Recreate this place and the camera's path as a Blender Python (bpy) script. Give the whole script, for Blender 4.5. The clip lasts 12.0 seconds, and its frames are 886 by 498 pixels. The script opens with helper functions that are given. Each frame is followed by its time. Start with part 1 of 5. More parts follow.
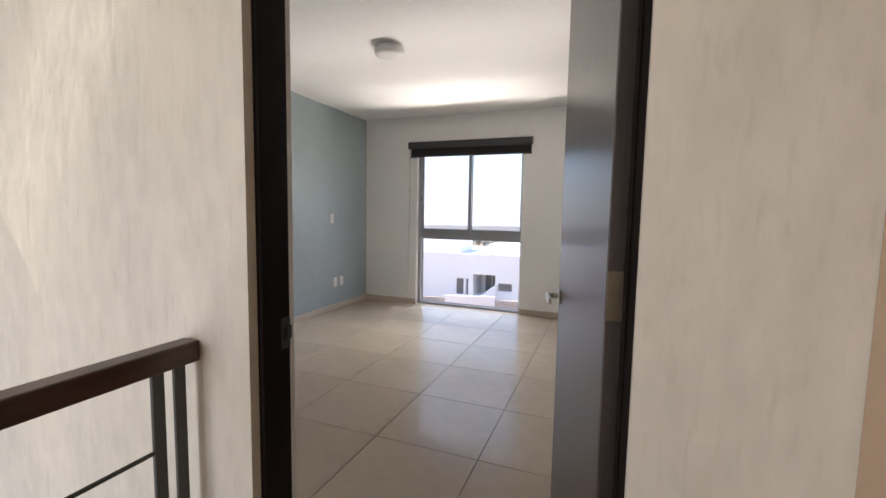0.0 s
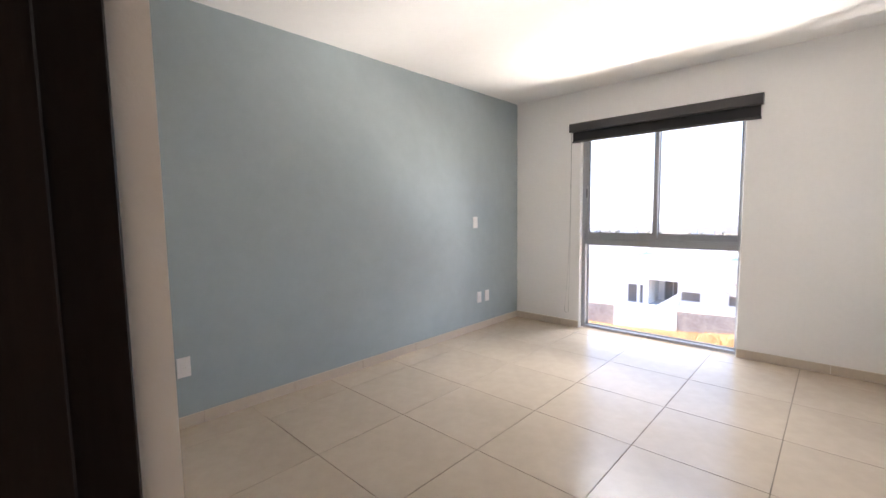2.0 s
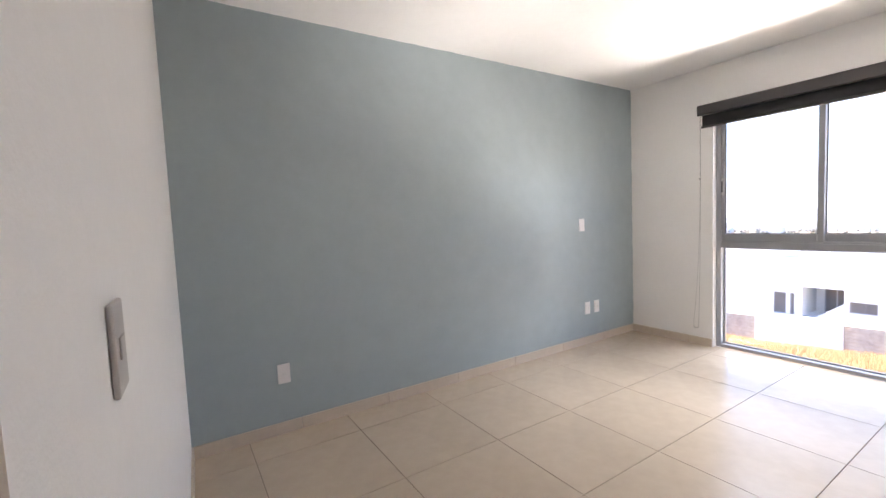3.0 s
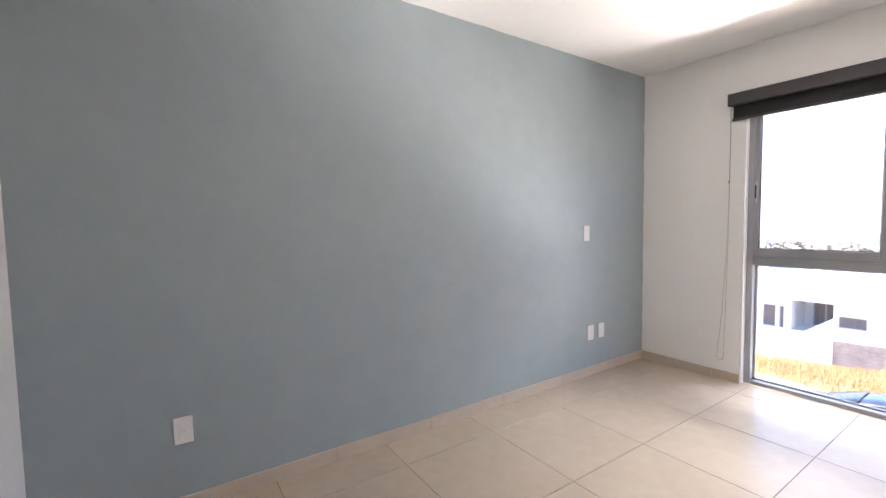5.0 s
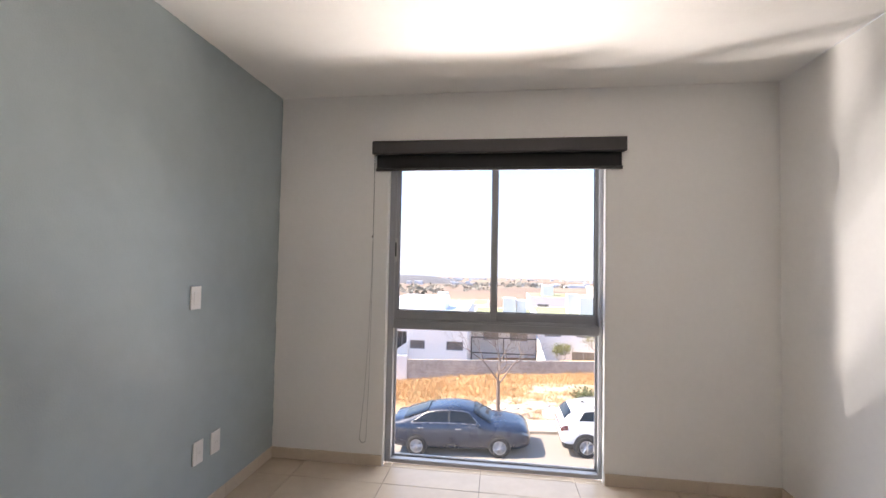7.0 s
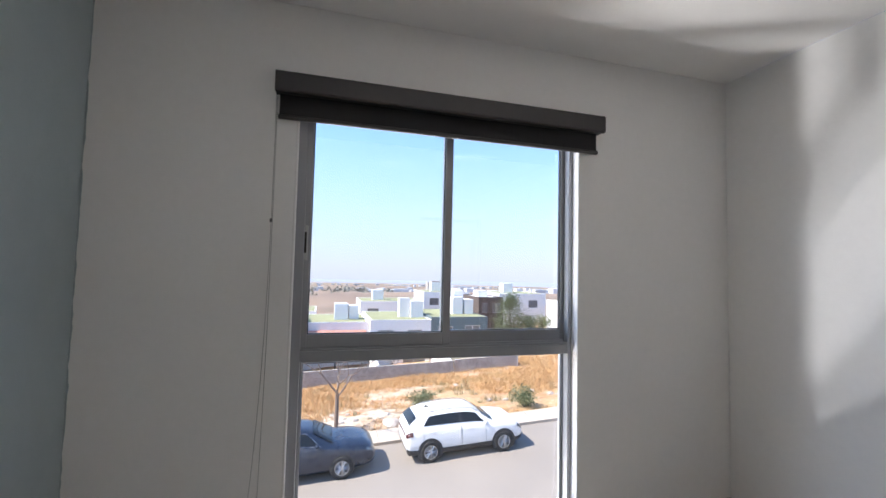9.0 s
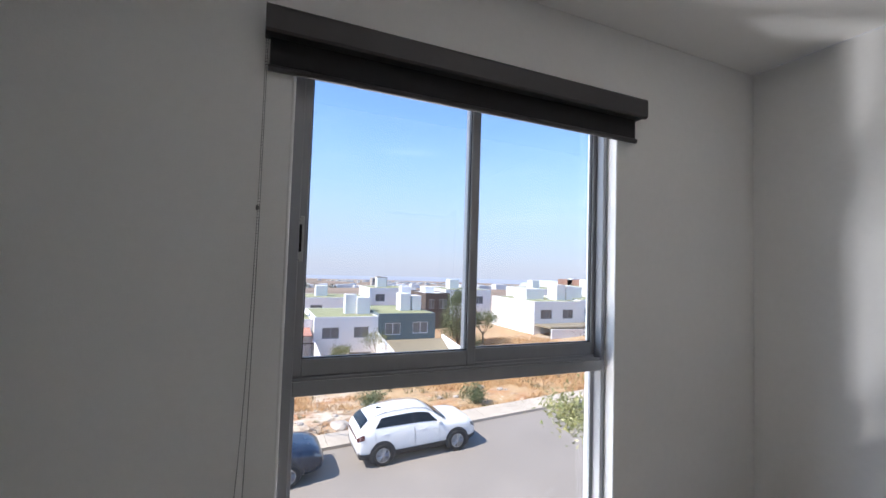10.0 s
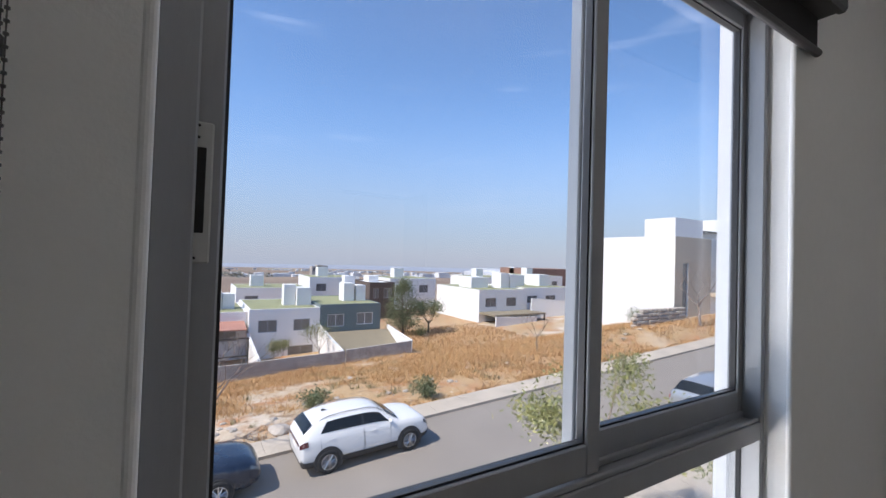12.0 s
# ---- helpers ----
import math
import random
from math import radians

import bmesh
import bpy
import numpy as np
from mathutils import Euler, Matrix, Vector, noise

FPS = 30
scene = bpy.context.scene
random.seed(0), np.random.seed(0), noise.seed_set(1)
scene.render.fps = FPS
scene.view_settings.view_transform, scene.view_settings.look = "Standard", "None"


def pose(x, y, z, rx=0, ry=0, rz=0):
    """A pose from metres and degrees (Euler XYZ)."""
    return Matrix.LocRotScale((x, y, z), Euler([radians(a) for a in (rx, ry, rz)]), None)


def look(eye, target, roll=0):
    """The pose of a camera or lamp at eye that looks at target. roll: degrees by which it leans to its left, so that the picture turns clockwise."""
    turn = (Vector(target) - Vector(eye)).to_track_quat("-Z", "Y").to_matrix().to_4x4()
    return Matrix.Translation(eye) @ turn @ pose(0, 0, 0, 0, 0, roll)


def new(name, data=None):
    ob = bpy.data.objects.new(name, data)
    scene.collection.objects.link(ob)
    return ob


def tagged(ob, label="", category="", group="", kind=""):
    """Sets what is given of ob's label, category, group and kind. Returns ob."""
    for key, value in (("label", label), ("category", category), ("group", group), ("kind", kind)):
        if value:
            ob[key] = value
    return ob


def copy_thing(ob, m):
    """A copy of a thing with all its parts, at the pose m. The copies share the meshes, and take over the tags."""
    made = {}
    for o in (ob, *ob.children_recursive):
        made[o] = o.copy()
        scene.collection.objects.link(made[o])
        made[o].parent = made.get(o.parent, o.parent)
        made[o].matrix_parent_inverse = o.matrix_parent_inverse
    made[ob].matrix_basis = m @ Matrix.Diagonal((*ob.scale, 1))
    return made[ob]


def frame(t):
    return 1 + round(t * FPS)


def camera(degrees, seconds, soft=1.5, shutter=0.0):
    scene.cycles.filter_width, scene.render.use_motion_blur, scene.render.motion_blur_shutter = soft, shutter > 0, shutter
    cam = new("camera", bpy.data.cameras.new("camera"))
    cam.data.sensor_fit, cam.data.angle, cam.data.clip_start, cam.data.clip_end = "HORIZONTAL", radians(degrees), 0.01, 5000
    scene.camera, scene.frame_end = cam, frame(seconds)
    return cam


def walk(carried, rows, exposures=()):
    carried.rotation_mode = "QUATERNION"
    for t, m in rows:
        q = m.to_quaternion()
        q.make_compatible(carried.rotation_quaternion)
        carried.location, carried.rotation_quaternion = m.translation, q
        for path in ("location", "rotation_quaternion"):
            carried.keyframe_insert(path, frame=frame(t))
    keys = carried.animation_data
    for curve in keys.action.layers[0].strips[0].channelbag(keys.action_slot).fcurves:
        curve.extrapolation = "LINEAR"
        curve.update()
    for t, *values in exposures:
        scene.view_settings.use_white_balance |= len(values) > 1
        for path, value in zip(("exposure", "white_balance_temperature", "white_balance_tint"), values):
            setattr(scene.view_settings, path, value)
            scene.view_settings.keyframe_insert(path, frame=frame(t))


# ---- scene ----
cam = camera(93.2, 12.0)
PATH = [
    (0, (3.154, -5.092, 1.24), (2.43, -3.235, 1.067), 1.0),
    (0.5, (2.993, -4.898, 1.273), (2.265, -3.046, 1.074), 1.1),
    (1, (2.911, -4.644, 1.217), (2.047, -2.851, 1.028), 1.0),
    (1.5, (2.846, -4.381, 1.249), (1.728, -2.733, 1.072), 0.4),
    (2, (2.76, -4.211, 1.248), (1.394, -2.76, 1.077), -0.8),
    (2.5, (2.653, -4.11, 1.24), (1.098, -2.861, 1.085), -1.8),
    (3, (2.627, -4.007, 1.249), (0.943, -2.938, 1.111), -2.5),
    (5, (2.112, -3.553, 1.245), (0.452, -2.443, 1.122), -1.0),
    (5.5, (1.95, -3.359, 1.263), (0.516, -1.969, 1.17), 0.4),
    (6, (1.761, -3.167, 1.287), (0.753, -1.44, 1.256), 0.5),
    (6.5, (1.681, -2.971, 1.32), (1.089, -1.061, 1.352), 0.6),
    (7, (1.527, -2.738, 1.345), (1.262, -0.757, 1.413), 1.1),
    (7.5, (1.398, -2.551, 1.315), (1.351, -0.554, 1.405), 1.1),
    (9.5, (0.775, -1.681, 1.321), (1.465, 0.194, 1.419), 1.6),
    (10, (0.71, -1.44, 1.345), (1.5, 0.395, 1.438), 1.8),
    (10.5, (0.756, -1.171, 1.358), (1.608, 0.635, 1.473), 1.7),
    (11, (0.797, -0.948, 1.361), (1.708, 0.829, 1.467), 1.8),
    (11.5, (0.791, -0.679, 1.371), (1.756, 1.07, 1.455), 1.7),
    (12, (0.819, -0.470, 1.366), (1.853, 1.241, 1.412), 1.8),
]
# The stops and the white balance follow the clip's own camera, which closes down as it nears the window.
EXPOSURES = [(0.0, 2.25, 6550, 14), (1.5, 2.85, 6600, 15), (3.0, 3.12, 6550, 17), (5.0, 3.12, 6450, 19), (5.5, 3.05, 6450, 19), (6.0, 2.84, 6650, 19), (6.5, 2.5, 6800, 18), (7.6, 2.2, 6650, 17), (9.3, 1.64, 6000, 13), (10.5, 1.32, 5950, 13), (11.0, 1.22, 5960, 13), (11.5, 1.06, 6000, 13), (12.0, 0.93, 6030, 13)]
walk(cam, [(t, look(eye, target, roll)) for t, eye, target, roll in PATH], EXPOSURES)

# ---- world, sun and light ----
SUN_FROM = Vector((-0.66, -0.02, 0.80)).normalized()
world = bpy.data.worlds.new("world")
scene.world = world
world.use_nodes = True
wn, wl = world.node_tree.nodes, world.node_tree.links
sky = wn.new("ShaderNodeTexSky")
sky.sky_type, sky.sun_disc = "NISHITA", False
sky.sun_elevation = math.asin(SUN_FROM.z)
sky.sun_rotation = math.atan2(SUN_FROM.x, SUN_FROM.y)
sky.air_density, sky.dust_density, sky.ozone_density, sky.altitude = 1.3, 0.8, 5.0, 1800
co = wn.new("ShaderNodeTexCoord")
mp = wn.new("ShaderNodeMapping")
mp.inputs["Scale"].default_value = (1.2, 1.2, 11.0)
wisps = wn.new("ShaderNodeTexNoise")
wisps.inputs["Scale"].default_value, wisps.inputs["Detail"].default_value = 2.6, 6
ramp = wn.new("ShaderNodeMapRange")
ramp.inputs["From Min"].default_value, ramp.inputs["From Max"].default_value, ramp.inputs["To Max"].default_value = 0.60, 0.95, 0.22
tint = wn.new("ShaderNodeMix")
tint.data_type = "RGBA"
wl.new(co.outputs["Generated"], mp.inputs["Vector"])
wl.new(mp.outputs["Vector"], wisps.inputs["Vector"])
wl.new(wisps.outputs["Fac"], ramp.inputs["Value"])
wl.new(ramp.outputs["Result"], tint.inputs["Factor"])
wl.new(sky.outputs["Color"], tint.inputs["A"])
tint.inputs["B"].default_value = (9.0, 9.3, 9.8, 1)
# haze that thickens towards the horizon, all round
parts = wn.new("ShaderNodeSeparateXYZ")
low = wn.new("ShaderNodeMapRange")
low.inputs["From Min"].default_value, low.inputs["From Max"].default_value, low.inputs["To Min"].default_value, low.inputs["To Max"].default_value = 0.0, 0.36, 0.85, 0.0
low.interpolation_type = "SMOOTHSTEP"
haze = wn.new("ShaderNodeMix")
haze.data_type = "RGBA"
wl.new(co.outputs["Generated"], parts.inputs[0])
wl.new(parts.outputs["Z"], low.inputs["Value"])
wl.new(low.outputs["Result"], haze.inputs["Factor"])
wl.new(tint.outputs["Result"], haze.inputs["A"])
haze.inputs["B"].default_value = (2.1, 2.3, 2.9, 1)
wl.new(haze.outputs["Result"], wn["Background"].inputs["Color"])
wn["Background"].inputs["Strength"].default_value = 0.105

sun = new("sun", bpy.data.lights.new("sun", "SUN"))
sun.data.energy, sun.data.angle, sun.data.color = 3.0, radians(0.53), (1.0, 0.91, 0.78)
sun.matrix_world = look(SUN_FROM * 50, (0, 0, 0))


def area_lamp(name, eye, target, w, h, watts, colour):
    lamp = new(name, bpy.data.lights.new(name, "AREA"))
    lamp.data.shape, lamp.data.size, lamp.data.size_y, lamp.data.energy, lamp.data.color = "RECTANGLE", w, h, watts, colour
    lamp.matrix_world = look(eye, target)
    return lamp


# added lamp for the stairwell's daylight, in the opening of an unseen, assumed window
area_lamp("assumed_stair_window_light", (0.95, -7.16, 0.85), (2.7, -4.3, 0.75), 1.1, 2.9, 8.6, (1.0, 0.96, 0.89))
# added fill lamps out beyond the bedroom window, for the sky over its head, the sunlit street below its sill, the
# bright sky to the west
area_lamp("sky_fill_lamp", (1.495, 3.6, 5.1), (1.5, -2.2, 0.7), 5.5, 1.5, 112, (0.90, 0.95, 1.0))
area_lamp("street_fill_lamp", (1.495, 5.6, -4.2), (1.5, -1.8, 1.9), 11.0, 2.0, 550, (1.0, 0.95, 0.88))
area_lamp("west_fill_lamp", (-0.6, 1.2, 1.35), (1.6, -0.3, 1.3), 1.2, 1.6, 8, (0.84, 0.93, 1.0))
# added lamps for sunlight thrown up through the window, as if by the glass of an unseen, assumed car on the drive below
area_lamp("added_glint_lamp", (-5.3, 3.0, -3.9), (2.0, 0.0, 1.2), 0.5, 0.5, 98, (1.0, 0.96, 0.9))
area_lamp("added_glint_lamp", (-6.6, 3.9, -3.75), (2.0, 0.0, 1.4), 0.25, 0.25, 66, (1.0, 0.96, 0.9))


# ---- materials ----
def mk(name, col, rough=0.6, metal=0.0, col2=None, s1=2.0, s2=45.0, var=0.1, bump=0.08, bs=120.0, bump2=0.0, stretch=(1, 1, 1), rv=0.06, island=0.0, coat=0.0, spec=0.5):
    m = bpy.data.materials.new(name)
    m.use_nodes = True
    n, l = m.node_tree.nodes, m.node_tree.links
    b = n["Principled BSDF"]
    tc, mapping = n.new("ShaderNodeTexCoord"), n.new("ShaderNodeMapping")
    mapping.inputs["Scale"].default_value = stretch
    l.new(tc.outputs["Object"], mapping.inputs["Vector"])

    def tex(scale, detail):
        t = n.new("ShaderNodeTexNoise")
        t.inputs["Scale"].default_value, t.inputs["Detail"].default_value, t.inputs["Roughness"].default_value = scale, detail, 0.6
        l.new(mapping.outputs["Vector"], t.inputs["Vector"])
        return t.outputs["Fac"]

    def mathn(op, a, c):
        k = n.new("ShaderNodeMath")
        k.operation = op
        for i, v in enumerate((a, c)):
            if isinstance(v, (int, float)):
                k.inputs[i].default_value = v
            else:
                l.new(v, k.inputs[i])
        return k.outputs[0]
    big, fine = tex(s1, 4), tex(s2, 5)
    f = mathn("ADD", mathn("MULTIPLY", big, 0.6), mathn("MULTIPLY", fine, 0.4))
    if island:
        g = n.new("ShaderNodeNewGeometry")
        f = mathn("ADD", mathn("MULTIPLY", f, 1 - island), mathn("MULTIPLY", g.outputs["Random Per Island"], island))
    rng = n.new("ShaderNodeMapRange")
    rng.inputs["From Min"].default_value, rng.inputs["From Max"].default_value = (0.1, 0.9) if island > 0.4 else (0.34, 0.66)
    l.new(f, rng.inputs["Value"])
    mix = n.new("ShaderNodeMix")
    mix.data_type = "RGBA"
    l.new(rng.outputs["Result"], mix.inputs["Factor"])
    lo = tuple(c * (1 - var) for c in col)
    hi = col2 if col2 else tuple(min(1, c * (1 + var)) for c in col)
    mix.inputs["A"].default_value, mix.inputs["B"].default_value = (*lo, 1), (*hi, 1)
    l.new(mix.outputs["Result"], b.inputs["Base Color"])
    rr = n.new("ShaderNodeMapRange")
    rr.inputs["To Min"].default_value, rr.inputs["To Max"].default_value = max(0.02, rough - rv), min(1, rough + rv)
    l.new(big, rr.inputs["Value"])
    l.new(rr.outputs["Result"], b.inputs["Roughness"])
    b.inputs["Metallic"].default_value = metal
    b.inputs["Specular IOR Level"].default_value = spec
    b.inputs["Coat Weight"].default_value = coat
    b.inputs["Coat Roughness"].default_value = 0.06
    if bump:
        bn = n.new("ShaderNodeBump")
        bn.inputs["Strength"].default_value, bn.inputs["Distance"].default_value = bump, 0.004
        h = tex(bs, 3)
        if bump2:
            h = mathn("ADD", h, mathn("MULTIPLY", tex(6.0, 3), bump2))
        l.new(h, bn.inputs["Height"])
        l.new(bn.outputs["Normal"], b.inputs["Normal"])
    return m


def glass_mat(name, tint=(0.985, 0.99, 0.99)):
    m = bpy.data.materials.new(name)
    m.use_nodes = True
    n, l = m.node_tree.nodes, m.node_tree.links
    n.remove(n["Principled BSDF"])
    tr, gl, mx, lw, pw, ma = (n.new("ShaderNode" + k) for k in ("BsdfTransparent", "BsdfGlossy", "MixShader", "LayerWeight", "Math", "Math"))
    tr.inputs["Color"].default_value = (*tint, 1)
    gl.inputs["Roughness"].default_value = 0.01
    pw.operation, ma.operation = "POWER", "MULTIPLY_ADD"
    pw.inputs[1].default_value, ma.inputs[1].default_value, ma.inputs[2].default_value = 5.0, 0.9, 0.035
    l.new(lw.outputs["Facing"], pw.inputs[0])
    l.new(pw.outputs[0], ma.inputs[0])
    l.new(ma.outputs[0], mx.inputs["Fac"])
    l.new(tr.outputs["BSDF"], mx.inputs[1])
    l.new(gl.outputs["BSDF"], mx.inputs[2])
    l.new(mx.outputs["Shader"], n["Material Output"].inputs["Surface"])
    return m


PLASTER = mk("white_wall_paint", (0.855, 0.845, 0.825), 0.7, s1=1.3, s2=30, var=0.025, bump=0.16, bs=160, bump2=2.0, rv=0.05)
CEILING = mk("ceiling_paint", (0.86, 0.85, 0.83), 0.75, s1=0.8, s2=14, var=0.02, bump=0.2, bs=70, bump2=3.5)
BLUE = mk("blue_grey_wall_paint", (0.345, 0.408, 0.425), 0.40, s1=1.1, s2=9, var=0.06, bump=0.2, bs=150, bump2=2.5, rv=0.07)
CREAM = mk("cream_trowelled_plaster", (0.71, 0.665, 0.58), 0.62, col2=(0.79, 0.745, 0.655), s1=2.2, s2=17, var=0.15, bump=0.42, bs=30, bump2=2.0, stretch=(1, 1, 0.45))


def brushed_over(m, scale, lo, hi, colour, stretch):
    """Lays upright brush marks of another colour over a paint."""
    n, l = m.node_tree.nodes, m.node_tree.links
    below = n["Principled BSDF"].inputs["Base Color"].links[0].from_socket
    tc, mp2, t, r, mx = (n.new("ShaderNode" + k) for k in ("TexCoord", "Mapping", "TexNoise", "MapRange", "Mix"))
    mp2.inputs["Scale"].default_value = stretch
    t.inputs["Scale"].default_value, t.inputs["Detail"].default_value = scale, 6
    r.inputs["From Min"].default_value, r.inputs["From Max"].default_value, r.inputs["To Max"].default_value = lo, hi, 0.3
    mx.data_type = "RGBA"
    l.new(tc.outputs["Object"], mp2.inputs["Vector"])
    l.new(mp2.outputs["Vector"], t.inputs["Vector"])
    l.new(t.outputs["Fac"], r.inputs["Value"])
    l.new(r.outputs["Result"], mx.inputs["Factor"])
    l.new(below, mx.inputs["A"])
    mx.inputs["B"].default_value = (*colour, 1)
    l.new(mx.outputs["Result"], n["Principled BSDF"].inputs["Base Color"])


brushed_over(CREAM, 48, 0.56, 0.74, (0.46, 0.42, 0.33), (1, 1, 0.16))
brushed_over(CREAM, 3.0, 0.50, 0.70, (0.80, 0.735, 0.60), (1, 1, 0.5))
TAN = mk("tan_wall_surface", (0.50, 0.37, 0.26), 0.6, s1=1.5, s2=22, var=0.05, bump=0.2, bs=90)
TILE = mk("beige_porcelain_tile", (0.53, 0.435, 0.33), 0.22, col2=(0.575, 0.48, 0.37), s1=1.4, s2=12, var=0.05, spec=0.27, bump=0.025, bs=10, rv=0.07)
GROUT = mk("beige_grout", (0.22, 0.18, 0.145), 0.9, var=0.15, s2=90)
SKIRT = mk("beige_skirting_tile", (0.58, 0.49, 0.39), 0.35, var=0.06, s1=3, s2=25, bump=0.03)
WENGE = mk("dark_stained_wood", (0.007, 0.004, 0.0033), 0.42, col2=(0.011, 0.0065, 0.0055), s1=6, s2=26, var=0.2, spec=0.2, bump=0.08, bs=40, stretch=(6, 6, 0.35), rv=0.08)
DOORWOOD = mk("dark_stained_door_veneer", (0.060, 0.046, 0.041), 0.34, col2=(0.092, 0.072, 0.064), s1=6, s2=38, var=0.25, spec=0.85, bump=0.03, bs=42, stretch=(7, 7, 0.3), rv=0.06)
RAILWOOD = mk("dark_brown_rail_wood", (0.045, 0.020, 0.014), 0.32, col2=(0.08, 0.038, 0.026), s1=4, s2=24, var=0.3, bump=0.15, bs=40, stretch=(6, 0.5, 6))
STEEL = mk("brushed_nickel", (0.58, 0.55, 0.51), 0.28, 1.0, var=0.06, s2=90, bump=0.04, stretch=(1, 8, 1))
BRASS = mk("aged_brass_plate", (0.42, 0.36, 0.26), 0.42, 1.0, var=0.12, s2=60, bump=0.05)
IRON = mk("grey_painted_iron", (0.055, 0.055, 0.052), 0.45, var=0.15, s2=60, bump=0.06)
ALU = mk("grey_aluminium_frame", (0.33, 0.34, 0.355), 0.40, 0.25, var=0.04, s1=4, s2=60, bump=0.02, stretch=(4, 4, 0.6))
ALU_DARK = mk("dark_gasket", (0.03, 0.03, 0.032), 0.6, var=0.1)
BLIND = mk("charcoal_blind_cassette", (0.040, 0.037, 0.038), 0.42, var=0.1, s2=60, bump=0.04)
FABRIC = mk("black_blind_fabric", (0.022, 0.021, 0.024), 0.85, var=0.12, s2=180, bump=0.2, bs=420)
CHAIN = mk("grey_bead_chain", (0.09, 0.09, 0.09), 0.4, var=0.1)
PLASTIC = mk("white_switch_plastic", (0.80, 0.78, 0.76), 0.32, var=0.02, bump=0.0)
PLASTIC_GREY = mk("grey_switch_insert", (0.50, 0.47, 0.44), 0.4, var=0.03, bump=0.0)
OPAL = mk("opal_diffuser", (0.82, 0.81, 0.78), 0.25, var=0.02, bump=0.0)
LOCK = mk("pale_grey_lock_plate", (0.47, 0.475, 0.46), 0.42, 0.2, var=0.05, s2=60, bump=0.03)
SLOT = mk("black_lock_slot", (0.006, 0.006, 0.006), 0.6, var=0.1)
GLASS = glass_mat("window_glass")

ASPHALT = mk("worn_asphalt", (0.262, 0.230, 0.196), 0.88, s1=0.5, s2=28, var=0.10, bump=0.35, bs=140)
CONCRETE = mk("pale_pavement_concrete", (0.46, 0.395, 0.315), 0.85, s1=0.9, s2=14, var=0.24, bump=0.25, bs=60)
HWHITE = mk("white_house_render", (0.78, 0.77, 0.75), 0.8, s1=0.4, s2=6, var=0.03, bump=0.1, bs=40)
HGREY = mk("slate_grey_house_render", (0.15, 0.185, 0.185), 0.8, s1=0.4, s2=6, var=0.05, bump=0.1, bs=40)
HTAN = mk("tan_house_render", (0.50, 0.41, 0.31), 0.8, s1=0.4, s2=6, var=0.05, bump=0.1, bs=40)
HBROWN = mk("dark_brown_house_render", (0.10, 0.078, 0.066), 0.85, s1=0.5, s2=5, var=0.15, bump=0.1)
HBRICK = mk("brown_brick_block", (0.26, 0.15, 0.11), 0.85, s1=0.5, s2=5, var=0.2, bump=0.1)
BLOCK = mk("grey_block_wall", (0.40, 0.37, 0.335), 0.9, s1=0.9, s2=6, var=0.28, bump=0.2, bs=30)
STONE = mk("rubble_stone", (0.42, 0.36, 0.30), 0.9, col2=(0.55, 0.49, 0.42), s1=2.5, s2=14, var=0.2, bump=0.5, bs=12)
ROOFGREEN = mk("green_roof_coating", (0.27, 0.275, 0.145), 0.9, s1=0.6, s2=8, var=0.2, bump=0.2)
REDTILE = mk("red_clay_roof", (0.42, 0.21, 0.155), 0.8, s1=1.5, s2=14, var=0.2, bump=0.25, bs=20)
SAIL = mk("khaki_shade_cloth", (0.26, 0.22, 0.15), 0.85, s1=1, s2=14, var=0.1, bump=0.15)
PANE = mk("dark_house_pane", (0.15, 0.15, 0.15), 0.12, s1=0.8, s2=5, var=0.3, bump=0.0, stretch=(3, 3, 0.3))
CURTAIN = mk("grey_curtained_pane", (0.20, 0.19, 0.18), 0.35, s1=1.0, s2=7, var=0.25, bump=0.0, stretch=(6, 6, 0.2))
BARK = mk("pale_grey_bark", (0.23, 0.175, 0.14), 0.9, s1=5, s2=40, var=0.25, bump=0.4, bs=50, stretch=(1, 1, 0.3))
BARK_DARK = mk("brown_bark", (0.17, 0.13, 0.10), 0.9, s1=5, s2=40, var=0.25, bump=0.4, bs=50, stretch=(1, 1, 0.3))
LEAF = mk("yellow_green_leaves", (0.12, 0.155, 0.045), 0.6, col2=(0.29, 0.27, 0.095), var=0.3, island=0.7, bump=0.0)
WEED = mk("grey_olive_weeds", (0.24, 0.19, 0.09), 0.8, col2=(0.36, 0.31, 0.17), var=0.3, island=0.6, bump=0.0)
LEAF_DARK = mk("dark_green_leaves", (0.085, 0.115, 0.045), 0.6, col2=(0.22, 0.24, 0.115), var=0.3, island=0.7, bump=0.0)
STRAW = mk("dry_straw_grass", (0.42, 0.175, 0.065), 0.85, col2=(0.68, 0.48, 0.225), s1=0.12, s2=0.6, var=0.2, island=0.5, bump=0.0)
# the far houses' bluish paling is distance haze mixed into the colour
FAR_WHITE = mk("haze_paled_houses", (0.50, 0.52, 0.56), 0.9, col2=(0.74, 0.74, 0.74), var=0.1, island=0.8, bump=0.0)
# far trees lightened and greyed: haze put into their base colour
FAR_TREE = mk("haze_paled_trees", (0.25, 0.245, 0.205), 0.95, col2=(0.32, 0.31, 0.26), var=0.2, island=0.7, bump=0.0)
HILL = mk("haze_blue_hills", (0.10, 0.11, 0.13), 1.0, s1=0.004, s2=0.02, var=0.06, bump=0.0)
RIDGE = mk("hazed_brush_ridge", (0.08, 0.076, 0.074), 1.0, s1=0.01, s2=0.06, var=0.15, bump=0.0)
